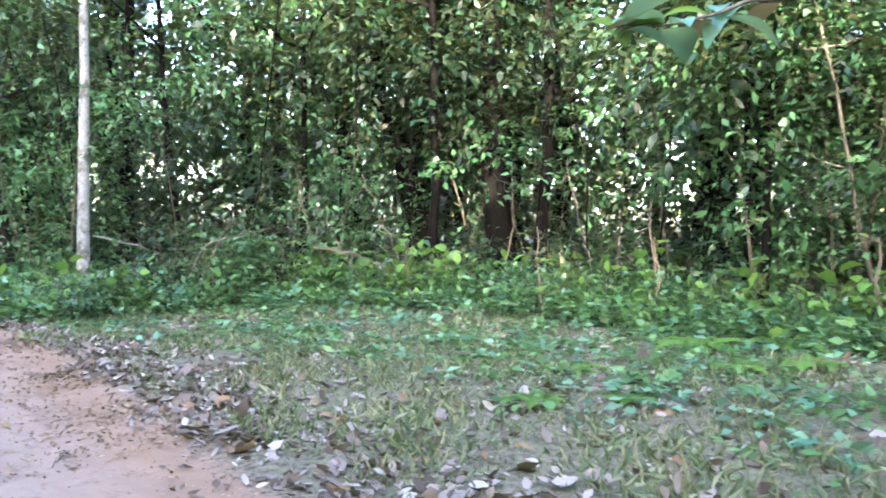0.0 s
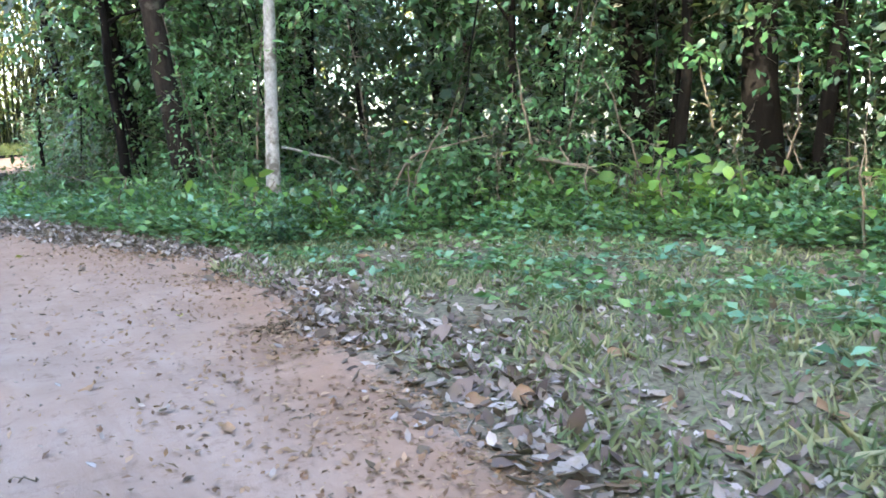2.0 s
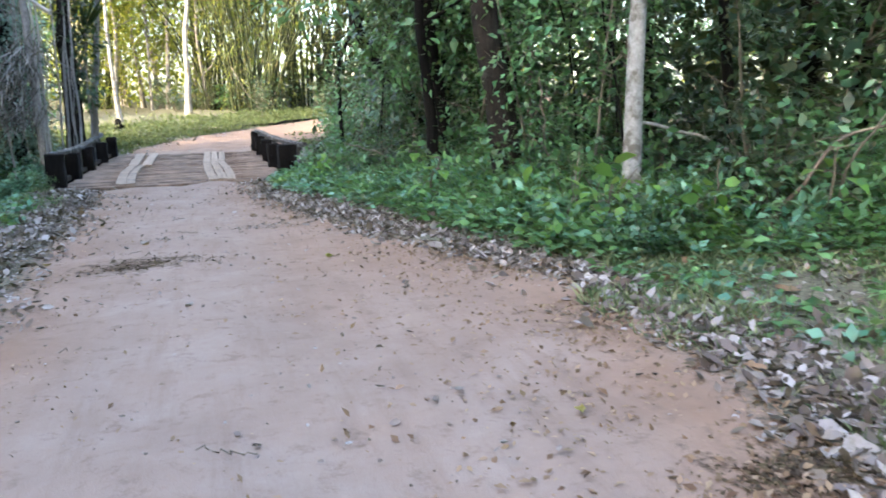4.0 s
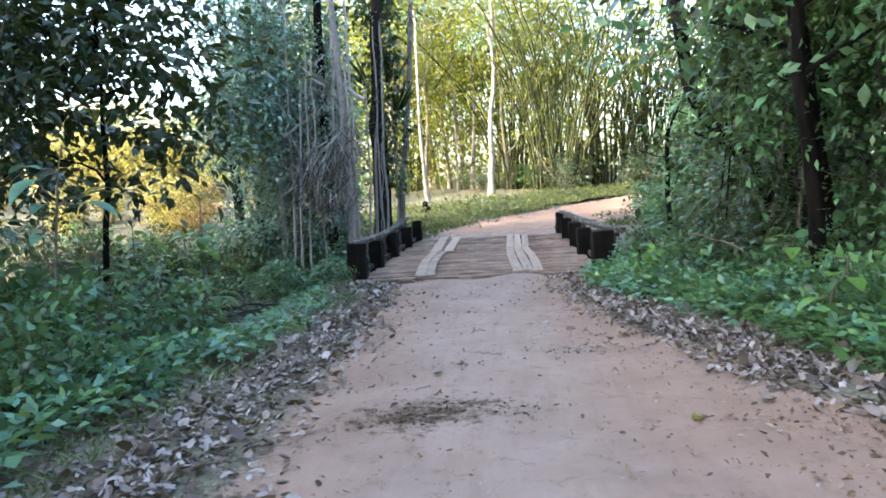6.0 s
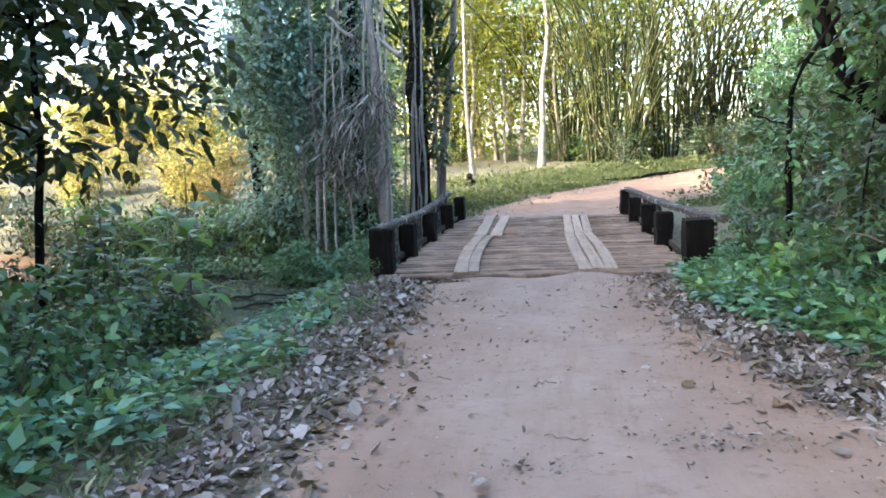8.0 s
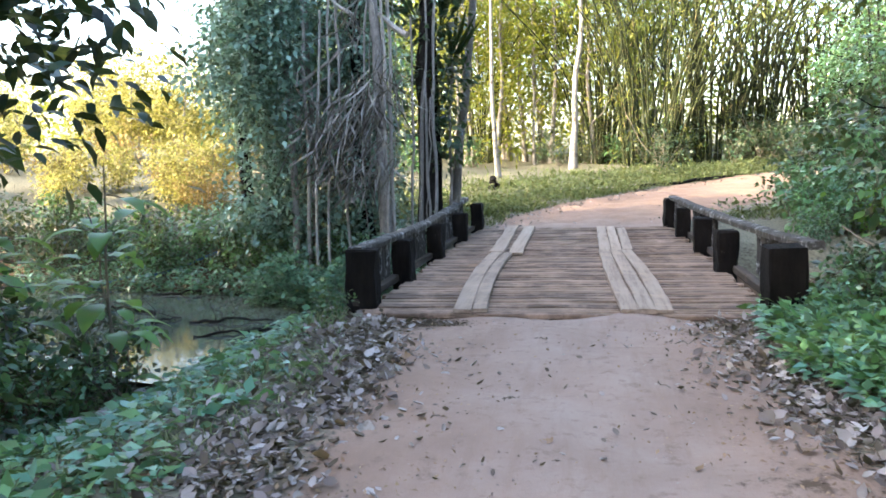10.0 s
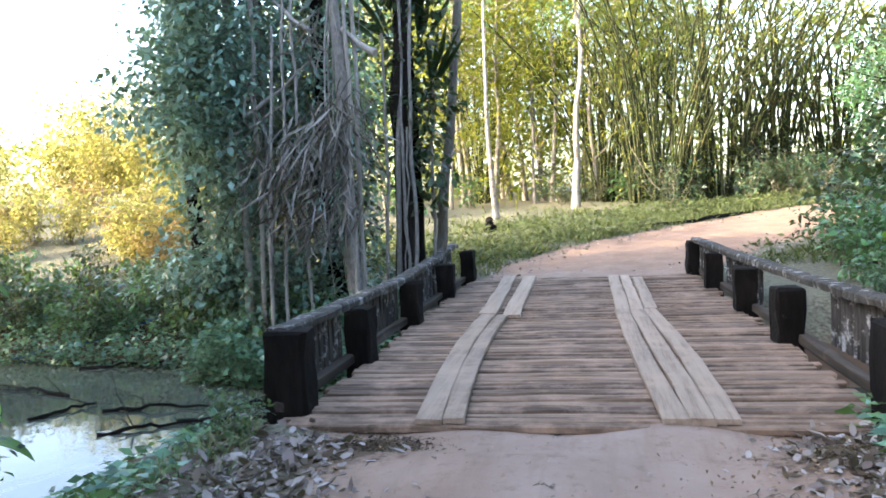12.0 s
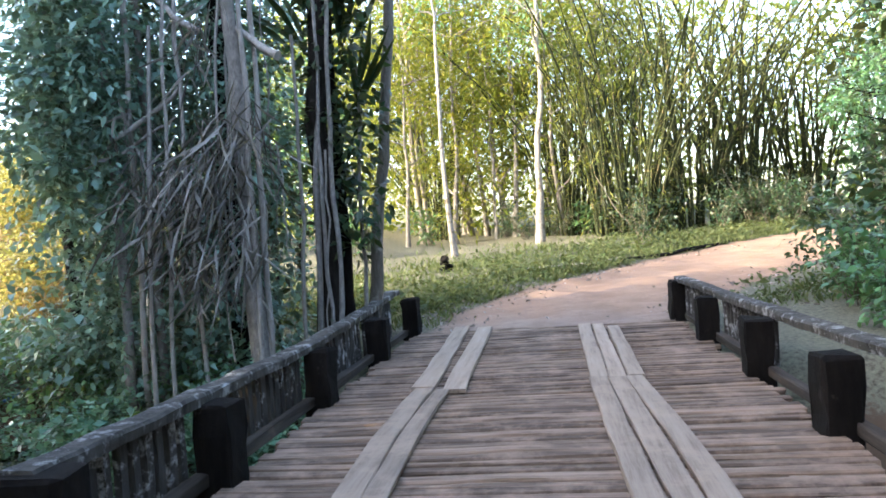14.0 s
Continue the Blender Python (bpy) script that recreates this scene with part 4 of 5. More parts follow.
for bx, by, bs in ((3.6, 54, 1.0), (6.6, 56, 1.1), (9.6, 59, 1.1), (1.2, 58, 0.9), (13.5, 62, 1.0), (-6, 62, 0.8), (18, 62, 1.0)):
    place(BAMBOO, bx, by, None, bs)


def root_tree():
    """The big tree by the bridge, hung with roots, creepers and dead fronds."""
    tree = thing("tree", "big multi-stemmed tree with hanging roots, fronds and creepers", "tree")
    trunks = [((-3.42, 28.3), (-3.78, 28.3, 9), 0.12, BARK_ASH), ((-3.0, 29.6), (-2.65, 29.5, 9), 0.17, BARK_BROWN), ((-2.75, 29.9), (-2.75, 30.2, 9), 0.1, BARK_DARK_SHADED), ((-2.62, 30.6), (-1.6, 30.9, 9), 0.1, BARK_GREY),
              ((-5.38, 28.6), (-5.6, 28.6, 9), 0.075, BARK_ASH), ((-5.1, 28.9), (-5.3, 29.0, 9), 0.06, BARK_GREY), ((-4.3, 29.8), (-4.5, 30.0, 10), 0.16, BARK_DARK_SHADED), ((-6.5, 30.0), (-6.4, 30.2, 9), 0.11, BARK_DARK_SHADED), ((-7.1, 30.2), (-7.4, 30.6, 9), 0.14, BARK_DARK_SHADED)]
    for (x, y), e, r, mat in trunks:
        z = float(height(x, y)) - 0.3
        q = Quads()
        tube(q, bent((x, y, z), e, 16, 0.025), r * (1 - 0.4 * np.linspace(0, 1, 16)) * (1 + 0.5 * np.exp(-np.linspace(0, 1, 16) * 14)), 9, 0.07)
        part("trunk", q.mesh("trunk", mat), tree)
    # roots: a few stout ones that reach the ground, many thin strings
    feet = [(-4.85, 28.1), (-4.55, 28.2), (-3.35, 28.1), (-3.28, 28.25), (-5.0, 28.3), (-4.2, 28.3), (-2.9, 29.2), (-2.72, 29.3), (-2.95, 29.4), (-2.6, 29.9), (-3.15, 29.0)]
    for x, y in feet:
        z0 = max(float(height(x, y)), WATER_Z) - 0.08
        q = Quads()
        tube(q, bent((x - rng.uniform(-0.1, 0.1), y, z0), (x + rng.normal(0, 0.12), y + 0.1, rng.uniform(4, 7.5)), 14, 0.018), rng.uniform(0.018, 0.04) * np.linspace(1.2, 0.9, 14), 6, 0.12)
        part("hanging_root", q.mesh("hanging_root", DEADWOOD if x < -3.2 else BARK_ASH), tree)
    for k in range(14):
        x, y = min(rng.normal(-4.1, 0.7), -2.7), rng.uniform(27.8, 29.4)
        z1 = rng.uniform(2.2, 7)
        foot = rng.uniform(-0.2, 2.2)
        q = Quads()
        tube(q, bent((x + rng.normal(0, 0.3), y + rng.normal(0, 0.2), foot), (x, y, max(z1, foot + 0.8)), 10, 0.03), (0.004 + 0.012 * rng.random() ** 2) * np.linspace(0.7, 1.5, 10), 5, 0.08)
        part("hanging_root", q.mesh("hanging_root", BARK_ASH if k % 2 else DEADWOOD), tree)
    for sx, sz, ex, ez, r in ((-5.1, 3.1, -4.3, 3.75, 0.035), (-5.0, 2.9, -4.4, 3.35, 0.022), (-2.9, 3.9, -3.6, 4.4, 0.05), (-4.4, 1.9, -3.7, 2.5, 0.03), (-3.9, 4.3, -4.6, 4.9, 0.04), (-4.7, 2.2, -5.3, 2.6, 0.025)):
        q = Quads()
        tube(q, bent((sx, 28.1, sz), (ex, 28.4, ez), 7, 0.02), np.linspace(r * 1.2, r * 0.7, 7), 6, 0.08)
        part("dead_stub", q.mesh("dead_stub", DEADWOOD), tree)
    # skirts of dead fronds
    q = Quads()
    knots = [(-3.5, 28.05, 3.0, 80, 1.0), (-3.8, 28.0, 2.7, 80, 0.9), (-4.3, 28.05, 2.5, 90, 0.85), (-3.55, 28.05, 1.9, 80, 0.8), (-4.6, 28.1, 1.8, 60, 0.7), (-4.0, 28.05, 1.6, 60, 0.8), (-4.9, 28.2, 3.2, 40, 0.6), (-4.0, 28.2, 4.4, 36, 0.7)]
    for kx, ky, kz, n, reach in knots:
        base = np.array((kx, ky, kz)) + rng.standard_normal((n, 3)) * (0.24, 0.12, 0.3)
        way = np.stack([rng.normal(-0.15, 0.45, n), rng.normal(-0.15, 0.35, n), -rng.uniform(0.3, 1.2, n)], -1)
        L = reach * rng.uniform(0.4, 1.15, n)
        leaves(q, base, way, L, 0.02 + 0.03 * rng.random(n), unit(rng.standard_normal((n, 3)) + (0, -0.6, 0.6)), 0.07, 0.25)
    tagged(part("dead_frond", q.mesh("dead_frond", LEAF_STRAW), tree, "hanging dry grey fronds"), kind="stuff")
    # creepers in hanging swathes
    q = Quads()
    cl = []
    for k in range(64):
        x = -3.9 - 4.0 * rng.random() ** 0.9
        y, top = rng.uniform(28.3 if x < -5.3 else 29.3, 31.2), rng.uniform(3.5, 8)
        for z in np.arange(rng.uniform(-0.4, 2.2) if x > -6.2 else rng.uniform(1.9, 3.5), top, 0.3):
            cl.append((x + rng.normal(0, 0.14), y + rng.normal(0, 0.14), z))
    for k in range(26):
        x, top = rng.uniform(-7.4, -4.9), rng.uniform(2.6, 8)
        for z in np.arange(top - rng.uniform(1, 3), top, 0.22):
            cl.append((x + rng.normal(0, 0.12), rng.uniform(27.9, 28.6), z))
    cl += [(rng.normal(-4.6, 0.8), rng.uniform(28.5, 30), rng.uniform(-0.3, 1.0)) for k in range(50)]
    cl += [(rng.uniform(-7.6, -5.2), rng.uniform(28.6, 30), rng.uniform(-0.6, 0.9)) for k in range(60)]
    cl = [c for c in cl if c[0] > 0.35 - 0.63 * (c[1] - 17.8) - 0.55 * rng.random() * (1.3 + math.sin(2.2 * c[2]))]
    crown_clusters(q, cl, 0.24, 30, 0.15, 0.55, 0.9)
    part("creeper", q.mesh("creeper", LEAF_IVY_HAZE), tree, "bluish-green climbing creeper with haze in its pale colour")
    q = Quads()
    cl = [(rng.normal(-2.5, 0.16) - 0.1 * (z < 3), rng.normal(29.9, 0.2), z) for z in np.arange(1.5, 7.5, 0.085)]
    cl += [(rng.normal(-2.9, 0.12), rng.normal(29.6, 0.12), rng.uniform(3.2, 7)) for k in range(20)]
    crown_clusters(q, cl, 0.14, 22, 0.19, 0.5, 0.9)
    part("creeper", q.mesh("creeper", LEAF_DEEP_SHADED), tree, "glossy dark-green creeper wrapped round a trunk")
    q = Quads()
    cl = [(rng.uniform(-6.5, -2), rng.uniform(28.4, 32), rng.uniform(6.4, 10.5)) for k in range(56)]
    cl += [(-4.0 - 2.8 * rng.random(), rng.uniform(30.4, 32.4), rng.uniform(2.2, 7)) for k in range(80)]
    cl += [(rng.uniform(-6, -3.9), rng.uniform(29.8, 31), rng.uniform(-0.4, 3)) for k in range(60)]
    crown_clusters(q, cl, 0.42, 34, 0.2)
    part("crown", q.mesh("crown", LEAF_DEEP_SHADED), tree)
    for bx, bz, a, n in ((-2.35, 3.6, 0.5, 6), (-2.6, 4.3, 0.2, 5), (-3.1, 4.4, -0.5, 4)):
        q = Quads()
        base = np.array([(bx, 29.8, bz)]) + rng.standard_normal((n, 3)) * 0.06
        way = np.stack([a + rng.normal(0, 0.35, n), rng.normal(0, 0.3, n), rng.uniform(0.3, 1.4, n)], -1)
        leaves(q, base, way, rng.uniform(0.9, 1.5, n), 0.1, np.tile((0.0, 1.0, 0.3), (n, 1)), 0.3)
        part("strap_leaf", q.mesh("strap_leaf", LEAF_DEEP_SHADED), tree, "long dark strap-shaped leaf tuft")
    return tree


root_tree()


def creeper_bank():
    q = Quads()
    n = 8000
    x = rng.uniform(-12.5, -2.6, n)
    y = np.interp(x, STREAM_X, STREAM_Y) + 1.9 + rng.exponential(0.8, n)
    z = height(x, y) + rng.uniform(0, 0.55, n)
    L = rng.uniform(0.06, 0.13, n)
    leaves(q, np.stack([x, y, z], -1), scatter_dirs(n, 0.4), L, L * 0.75)
    n = 4200
    x = rng.uniform(-5.9, -2.6, n)
    y = np.interp(x, STREAM_X, STREAM_Y) + 1.1 + rng.exponential(0.55, n)
    z = np.maximum(height(x, y), WATER_Z) + rng.uniform(0, 1.0, n) * (0.5 + 0.5 * np.sin(2.1 * x) ** 2)
    L = rng.uniform(0.06, 0.14, n)
    leaves(q, np.stack([x, y, z], -1), scatter_dirs(n, 0.4), L, L * 0.75)
    ob = new("creeper_bank", q.mesh("creeper_bank", LEAF_BLUE))
    tagged(ob, "bluish-green creeper covering the stream bank", "creeper", kind="stuff")


creeper_bank()


# ---- low cover: grass, weeds and fallen leaves ----
def low_cover():
    # grass
    n = 62000
    y = rng.uniform(-3, 23, n)
    x = green_right(y) - np.where(y > 11, 0.0, 0.7) + np.abs(rng.normal(0, 1, n)) * np.maximum(wood_edge(y) - green_right(y) + 0.9, 1.0) * 0.8
    n2 = 9000
    y2 = rng.uniform(6, 22, n2)
    x2 = green_left(y2) + 0.25 - np.abs(rng.normal(0, 1.3, n2))
    n3 = 26000
    y3 = rng.uniform(32, 58, n3)
    x3 = np.where(rng.random(n3) < 0.7, road_left(y3) - np.abs(rng.normal(0, 5, n3)), green_right(y3) + np.abs(rng.normal(0, 3, n3)))
    X, Y = np.concatenate([x, x2, x3]), np.concatenate([y, y2, y3])
    patch = np.sin(1.7 * X + 1.3 * np.sin(1.1 * Y)) * np.sin(1.9 * Y + 0.8 * X) + 0.5 * np.sin(4.1 * X - 3.3 * Y)
    keep = (patch + rng.normal(0, 0.5, len(X)) > -0.8) & (np.abs(X) < 60)
    X, Y = X[keep], Y[keep]
    n = len(X)
    way = np.stack([rng.normal(0, 0.8, n), rng.normal(0, 0.8, n), np.ones(n)], -1)
    L = rng.uniform(0.04, 0.13, n) * (1 + 0.45 * np.clip(patch[keep], -1, 1)) * np.where(Y > 32, 2.2, 1.0)
    for far, mat, label in ((False, GRASS, "short patchy verge grass among fallen leaves"), (True, GRASS_DEEP, "dull green grass beside the road beyond the bridge")):
        k = (Y > 30) == far
        q = Quads()
        leaves(q, np.stack([X, Y, height(X, Y) - 0.005], -1)[k], way[k], L[k], L[k] * 0.17, unit(rng.standard_normal((int(k.sum()), 3))), 0.3)
        tagged(new("grass", q.mesh("grass", mat)), label, "grass", kind="stuff")
    # weeds
    for leaf, name, label, n, m in ((LEAF_WEED, "weeds", "low mid-green weeds along the wood edge", 2100, 1000), (LEAF_BLUE, "weeds", "low bluish-green seedlings along the verge", 1100, 1000)):
        q = Quads()
        y = rng.uniform(-3, 23, n)
        x = wood_edge(y) - 0.55 + np.abs(rng.normal(0, 0.9, n)) - (rng.random(n) < 0.3) * rng.uniform(0, 4, n) * (y < 12)
        y2 = rng.uniform(5, 22.5, m)
        x2 = green_left(y2) - 0.1 - np.abs(rng.normal(0, 1.7, m))
        X, Y = np.concatenate([x, x2]), np.concatenate([y, y2])
        keep = ((X < road_left(Y) - 0.5) | (X > green_right(Y) - 0.1)) & (height(X, Y) > WATER_Z + 0.1)
        keep &= (X > 0) | (Y < 15.5) | (rng.random(len(X)) < 0.4)
        X, Y = X[keep], Y[keep]
        tall = np.clip(np.where(X > 0, 0.25 + (X - wood_edge(Y) + 0.5) * 0.4, 0.3), 0.1, 0.6) * np.where(Y > 17, 0.6, 1.0) * np.where((X < 0) & (Y > 15.5), 0.45, 1.0)
        for px, py, h in zip(X, Y, tall):
            k = int(rng.integers(8, 22))
            off = rng.standard_normal((k, 3)) * (0.11, 0.11, 0)
            off[:, 2] = rng.uniform(0.02, h, k)
            L = rng.uniform(0.05, 0.16, k)
            leaves(q, off + (px, py, float(height(px, py))), unit(off * (1, 1, 0.2)) + scatter_dirs(k, 0.3) * 0.5, L, L * 0.55)
        tagged(new(name, q.mesh(name, leaf)), label, "weeds", kind="stuff")
    # taller weeds on the far side of the bridge
    q = Quads()
    y = rng.uniform(32.6, 53, 900)
    left = rng.random(900) < 0.7
    x = np.where(left, road_left(y) - 0.3 - np.abs(rng.normal(0, 2.6, 900)), green_right(y) + np.abs(rng.normal(0, 1.6, 900)))
    for px, py in zip(x, y):
        k = int(rng.integers(6, 14))
        off = rng.standard_normal((k, 3)) * (0.2, 0.2, 0)
        off[:, 2] = rng.uniform(0.03, 0.42, k)
        L = rng.uniform(0.09, 0.22, k)
        leaves(q, off + (px, py, float(height(px, py))), unit(off * (1, 1, 0.2)) + scatter_dirs(k, 0.5) * 0.6, L, L * 0.4)
    tagged(new("weeds", q.mesh("weeds", GRASS_DEEP)), "tall dull-green weeds in the grass beyond the bridge", "weeds", kind="stuff")
    # deeper undergrowth, the inner leaves in the shade-darkened green
    for leaf, m, lo, size, label in ((LEAF_DEEP_SHADED, 11000, 0.5, 0.15, "dense deep-green undergrowth leaves inside the wood"), (LEAF_MID, 9000, 0.1, 0.15, "tangled mid-green undergrowth leaves at the wood edge")):
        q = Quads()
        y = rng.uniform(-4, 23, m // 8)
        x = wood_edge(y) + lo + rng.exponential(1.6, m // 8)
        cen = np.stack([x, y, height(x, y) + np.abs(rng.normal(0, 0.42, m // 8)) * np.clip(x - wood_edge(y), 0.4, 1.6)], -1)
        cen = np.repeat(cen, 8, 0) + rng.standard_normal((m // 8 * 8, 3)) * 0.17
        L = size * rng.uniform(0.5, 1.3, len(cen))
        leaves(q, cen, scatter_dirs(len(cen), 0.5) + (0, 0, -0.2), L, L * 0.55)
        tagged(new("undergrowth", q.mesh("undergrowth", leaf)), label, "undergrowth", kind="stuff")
    # fallen leaves
    n = 20000
    y = rng.uniform(-2, 22.2, n)
    right = rng.random(n) < 0.66
    wide = (green_right(y) - road_right(y)) / 2
    x = np.where(right, (road_right(y) + green_right(y)) / 2 + rng.normal(0, 0.45, n) * np.maximum(wide, 0.5) * 1.3 + (rng.random(n) < 0.42) * rng.uniform(0, 5.5, n) * (y < 12),
                 (road_left(y) + green_left(y)) / 2 - 0.1 + rng.normal(0, 0.42, n))
    n2 = 1700
    y2 = rng.uniform(31.5, 46, n2)
    x2 = np.where(rng.random(n2) < 0.5, road_right(y2) + rng.normal(0.6, 1.0, n2), road_left(y2) - rng.normal(0.3, 0.7, n2))
    n3 = 500
    y3, x3 = rng.uniform(0, 21.5, n3), rng.uniform(-1.2, 2.4, n3)
    n4 = 900
    y4 = rng.uniform(15, 24, n4)
    x4 = -2.4 - np.abs(rng.normal(0, 1.6, n4))
    n5 = 11000
    y5 = rng.uniform(7, 21.8, n5)
    u = np.clip(rng.normal(0.5, 0.3, n5), -0.15, 1.3)
    x5 = np.where(rng.random(n5) < 0.5, road_right(y5) + u * np.maximum(green_right(y5) - road_right(y5), 0.45), road_left(y5) - u * np.maximum(road_left(y5) - green_left(y5), 0.5))
    n6 = 1300
    y6 = rng.uniform(1.5, 11, n6)
    x6 = road_right(y6) + np.abs(rng.normal(0.6, 2.2, n6))
    n0 = len(x) + n2 + n5
    X, Y = np.concatenate([x, x2, x5, x6, x3, x4]), np.concatenate([y, y2, y5, y6, y3, y4])
    n = len(X)
    q = Quads()
    L = rng.uniform(0.03, 0.1, n) * np.where(rng.random(n) < 0.08, 1.5, 1.0) * np.where(np.arange(n) >= n - n3 - n4, 0.6, 1.0)
    tilt = unit(rng.standard_normal((n, 3)) * 0.42 + (0, 0, 1))
    L[n0:n0 + n6] *= 1.4
    way = np.cross(tilt, scatter_dirs(n))
    round_leaves(q, np.stack([X, Y, height(X, Y) + rng.uniform(0.004, 0.025, n)], -1), way, L, L * rng.uniform(0.45, 0.85, n), tilt, -0.15, 0.2)
    tagged(new("fallen_leaves", q.mesh("fallen_leaves", LEAF_DRY)), "pale dry fallen leaves on the road verges", "leaf litter", kind="stuff")


low_cover()


# ---- single plants and dead wood ----
def branch_thing(name, label, category, pts, r0, r1, mat, twigs=0, sides=7):
    """A stick or log along a line, with side twigs."""
    pts = np.asarray(pts, float)
    t = np.linspace(0, 1, 12)
    src = np.linspace(0, 1, len(pts))
    line = np.stack([np.interp(t, src, pts[:, k]) for k in range(3)], -1)
    line[1:-1] += rng.normal(0, 0.012 + r0 * 0.15, (10, 3))
    origin = line[0].copy()
    ob = thing(name, label, category, at=Matrix.Translation(origin))
    q = Quads()
    tube(q, line - origin, np.linspace(r0, r1, 12), sides, 0.06)
    part("stem", q.mesh("stem", mat), ob)
    for k in range(twigs):
        s = line[int(rng.integers(3, 11))] - origin
        e = s + rng.standard_normal(3) * 0.35 + (0, 0, 0.12)
        q = Quads()
        tube(q, bent(s, e, 6, 0.03), np.linspace(r1 * 0.7, r1 * 0.2, 6), 5, 0.03)
        part("twig", q.mesh("twig", mat), ob)
    return ob


def on_ground(x, y, dz=0.0):
    return (x, y, float(height(x, y)) + dz)


def blade(p0, way, L, ratio, mat):
    """One broad leaf that bends along its length, with a soft outline."""
    u = unit(np.asarray(way, float))
    side = unit(np.cross(u, (0, 0, 1.0)))
    nor = np.cross(side, u)
    rows = []
    for f, w, dz in ((0, 0.04, 0), (0.1, 0.45, 0.02), (0.25, 0.85, 0.05), (0.45, 1.0, 0.06), (0.65, 0.85, 0.03), (0.85, 0.45, -0.05), (1.0, 0.02, -0.14)):
        m = p0 + u * L * f + nor * dz * L
        e = side * L * ratio * w * 0.5
        rows.append([m - e + nor * 0.05 * L * w, m, m + e + nor * 0.05 * L * w])
    q = Quads()
    q.add(np.array(rows), [[3 * r + c, 3 * r + c + 1, 3 * r + c + 4, 3 * r + c + 3] for r in range(6) for c in range(2)])
    return q.mesh("leaf", mat)


def broad_plant(x, y, h, n, size, leaf, label, ratio=0.5):
    """An upright plant with big leaves on stalks."""
    z = float(height(x, y))
    ob = thing("broad_leaved_plant", label, "plant", "broad-leaved plants", at=pose(x, y, z - 0.03))
    top = np.array([rng.normal(0, 0.15), rng.normal(0, 0.15), h])
    line = bent((0, 0, 0), top, 9, 0.03)
    q = Quads()
    tube(q, line, np.linspace(0.022, 0.008, 9), 6, 0.03)
    part("stem", q.mesh("stem", TWIG), ob)
    for k in range(n):
        t = rng.uniform(0.2, 1.0)
        s = line[int(t * 8)]
        a = 2.4 * k + rng.uniform(-0.3, 0.3)
        way = np.array([[np.cos(a), np.sin(a), rng.uniform(-0.35, 0.45)]])
        stalk = s + way[0] * size * 0.5
        q = Quads()
        tube(q, np.array([s, (s + stalk) / 2 + (0, 0, 0.02), stalk]), 0.006, 4, 0.0, False)
        part("stalk", q.mesh("stalk", TWIG), ob)
        part("leaf", blade(stalk, way[0] + (0, 0, -0.12), size * rng.uniform(0.7, 1.2), ratio, leaf), ob)
    return ob


for bx, by, bh, bn, bsz in ((-4.75, 21.2, 2.75, 24, 0.46), (-5.5, 20.9, 2.4, 22, 0.46), (-6.2, 21.3, 2.2, 20, 0.44), (-5.2, 22.2, 2.3, 20, 0.46)):
    broad_plant(bx, by, bh, bn, bsz, LEAF_FRESH, "tall plant with big glossy light-green leaves by the stream")
for bx, by, bh, bn, bsz in ((-3.9, 15.4, 2.3, 18, 0.4), (-4.4, 14.2, 2.0, 16, 0.36), (-3.2, 12.6, 1.0, 10, 0.3)):
    broad_plant(bx, by, bh, bn, bsz, LEAF_BLUE, "tall shaded plant with bluish-green drooping leaves")
for bx, by, bh, bn, bsz in ((7.1, 11.0, 1.1, 12, 0.24), (7.7, 9.9, 1.0, 11, 0.25), (6.1, 11.6, 1.0, 10, 0.24), (8.7, 6.8, 1.3, 14, 0.24), (8.9, 5.3, 1.2, 12, 0.25), (5.2, 12.0, 0.9, 9, 0.24), (3.6, 17.0, 0.9, 9, 0.24),
                            (8.3, 8.9, 1.2, 13, 0.22), (6.7, 11.5, 0.8, 8, 0.22), (8.6, 2.6, 1.2, 12, 0.25), (4.3, 12.3, 0.7, 8, 0.24), (3.4, 15.4, 0.8, 9, 0.22)):
    broad_plant(bx, by, bh, bn, bsz, LEAF_FRESH, "young plant with broad fresh green leaves at the wood edge", 0.62)


def fern(x, y, size, leaf, label, n=9):
    z = float(height(x, y))
    ob = thing("fern", label, "fern", "ferns on the verge", at=pose(x, y, z - 0.01))
    for k in range(n):
        a = 2 * np.pi * k / n + rng.uniform(-0.2, 0.2)
        reach = size * rng.uniform(0.7, 1.1)
        side = np.array([-np.sin(a), np.cos(a), 0.0])
        q = Quads()
        t2 = np.linspace(0, 1, 25)
        spine = np.stack([np.cos(a) * reach * t2, np.sin(a) * reach * t2, reach * (0.9 * t2 - 0.75 * t2 ** 2)], -1)
        w = reach * 0.26 * np.sin(np.pi * np.clip(t2 * 0.86 + 0.1, 0, 1)) * np.where(np.arange(25) % 2, 1.0, 0.25)
        rows = np.stack([spine - side * w[:, None] - (0, 0, 0.02), spine, spine + side * w[:, None] - (0, 0, 0.02)], 1)
        q.add(rows, [[3 * r + k2, 3 * r + k2 + 1, 3 * r + k2 + 4, 3 * r + k2 + 3] for r in range(24) for k2 in range(2)])
        part("frond", q.mesh("frond", leaf), ob)


for fx, fy, fs in ((7.6, 4.0, 0.6), (8.2, 3.3, 0.5), (4.7, 3.9, 0.3), (5.7, 4.3, 0.3), (5.2, 3.4, 0.22), (8.8, 5.0, 0.5), (6.7, 3.2, 0.35), (7.2, 2.8, 0.4)):
    fern(fx, fy, fs, LEAF_FRESH, "bright green fern-like plant among dry leaves")

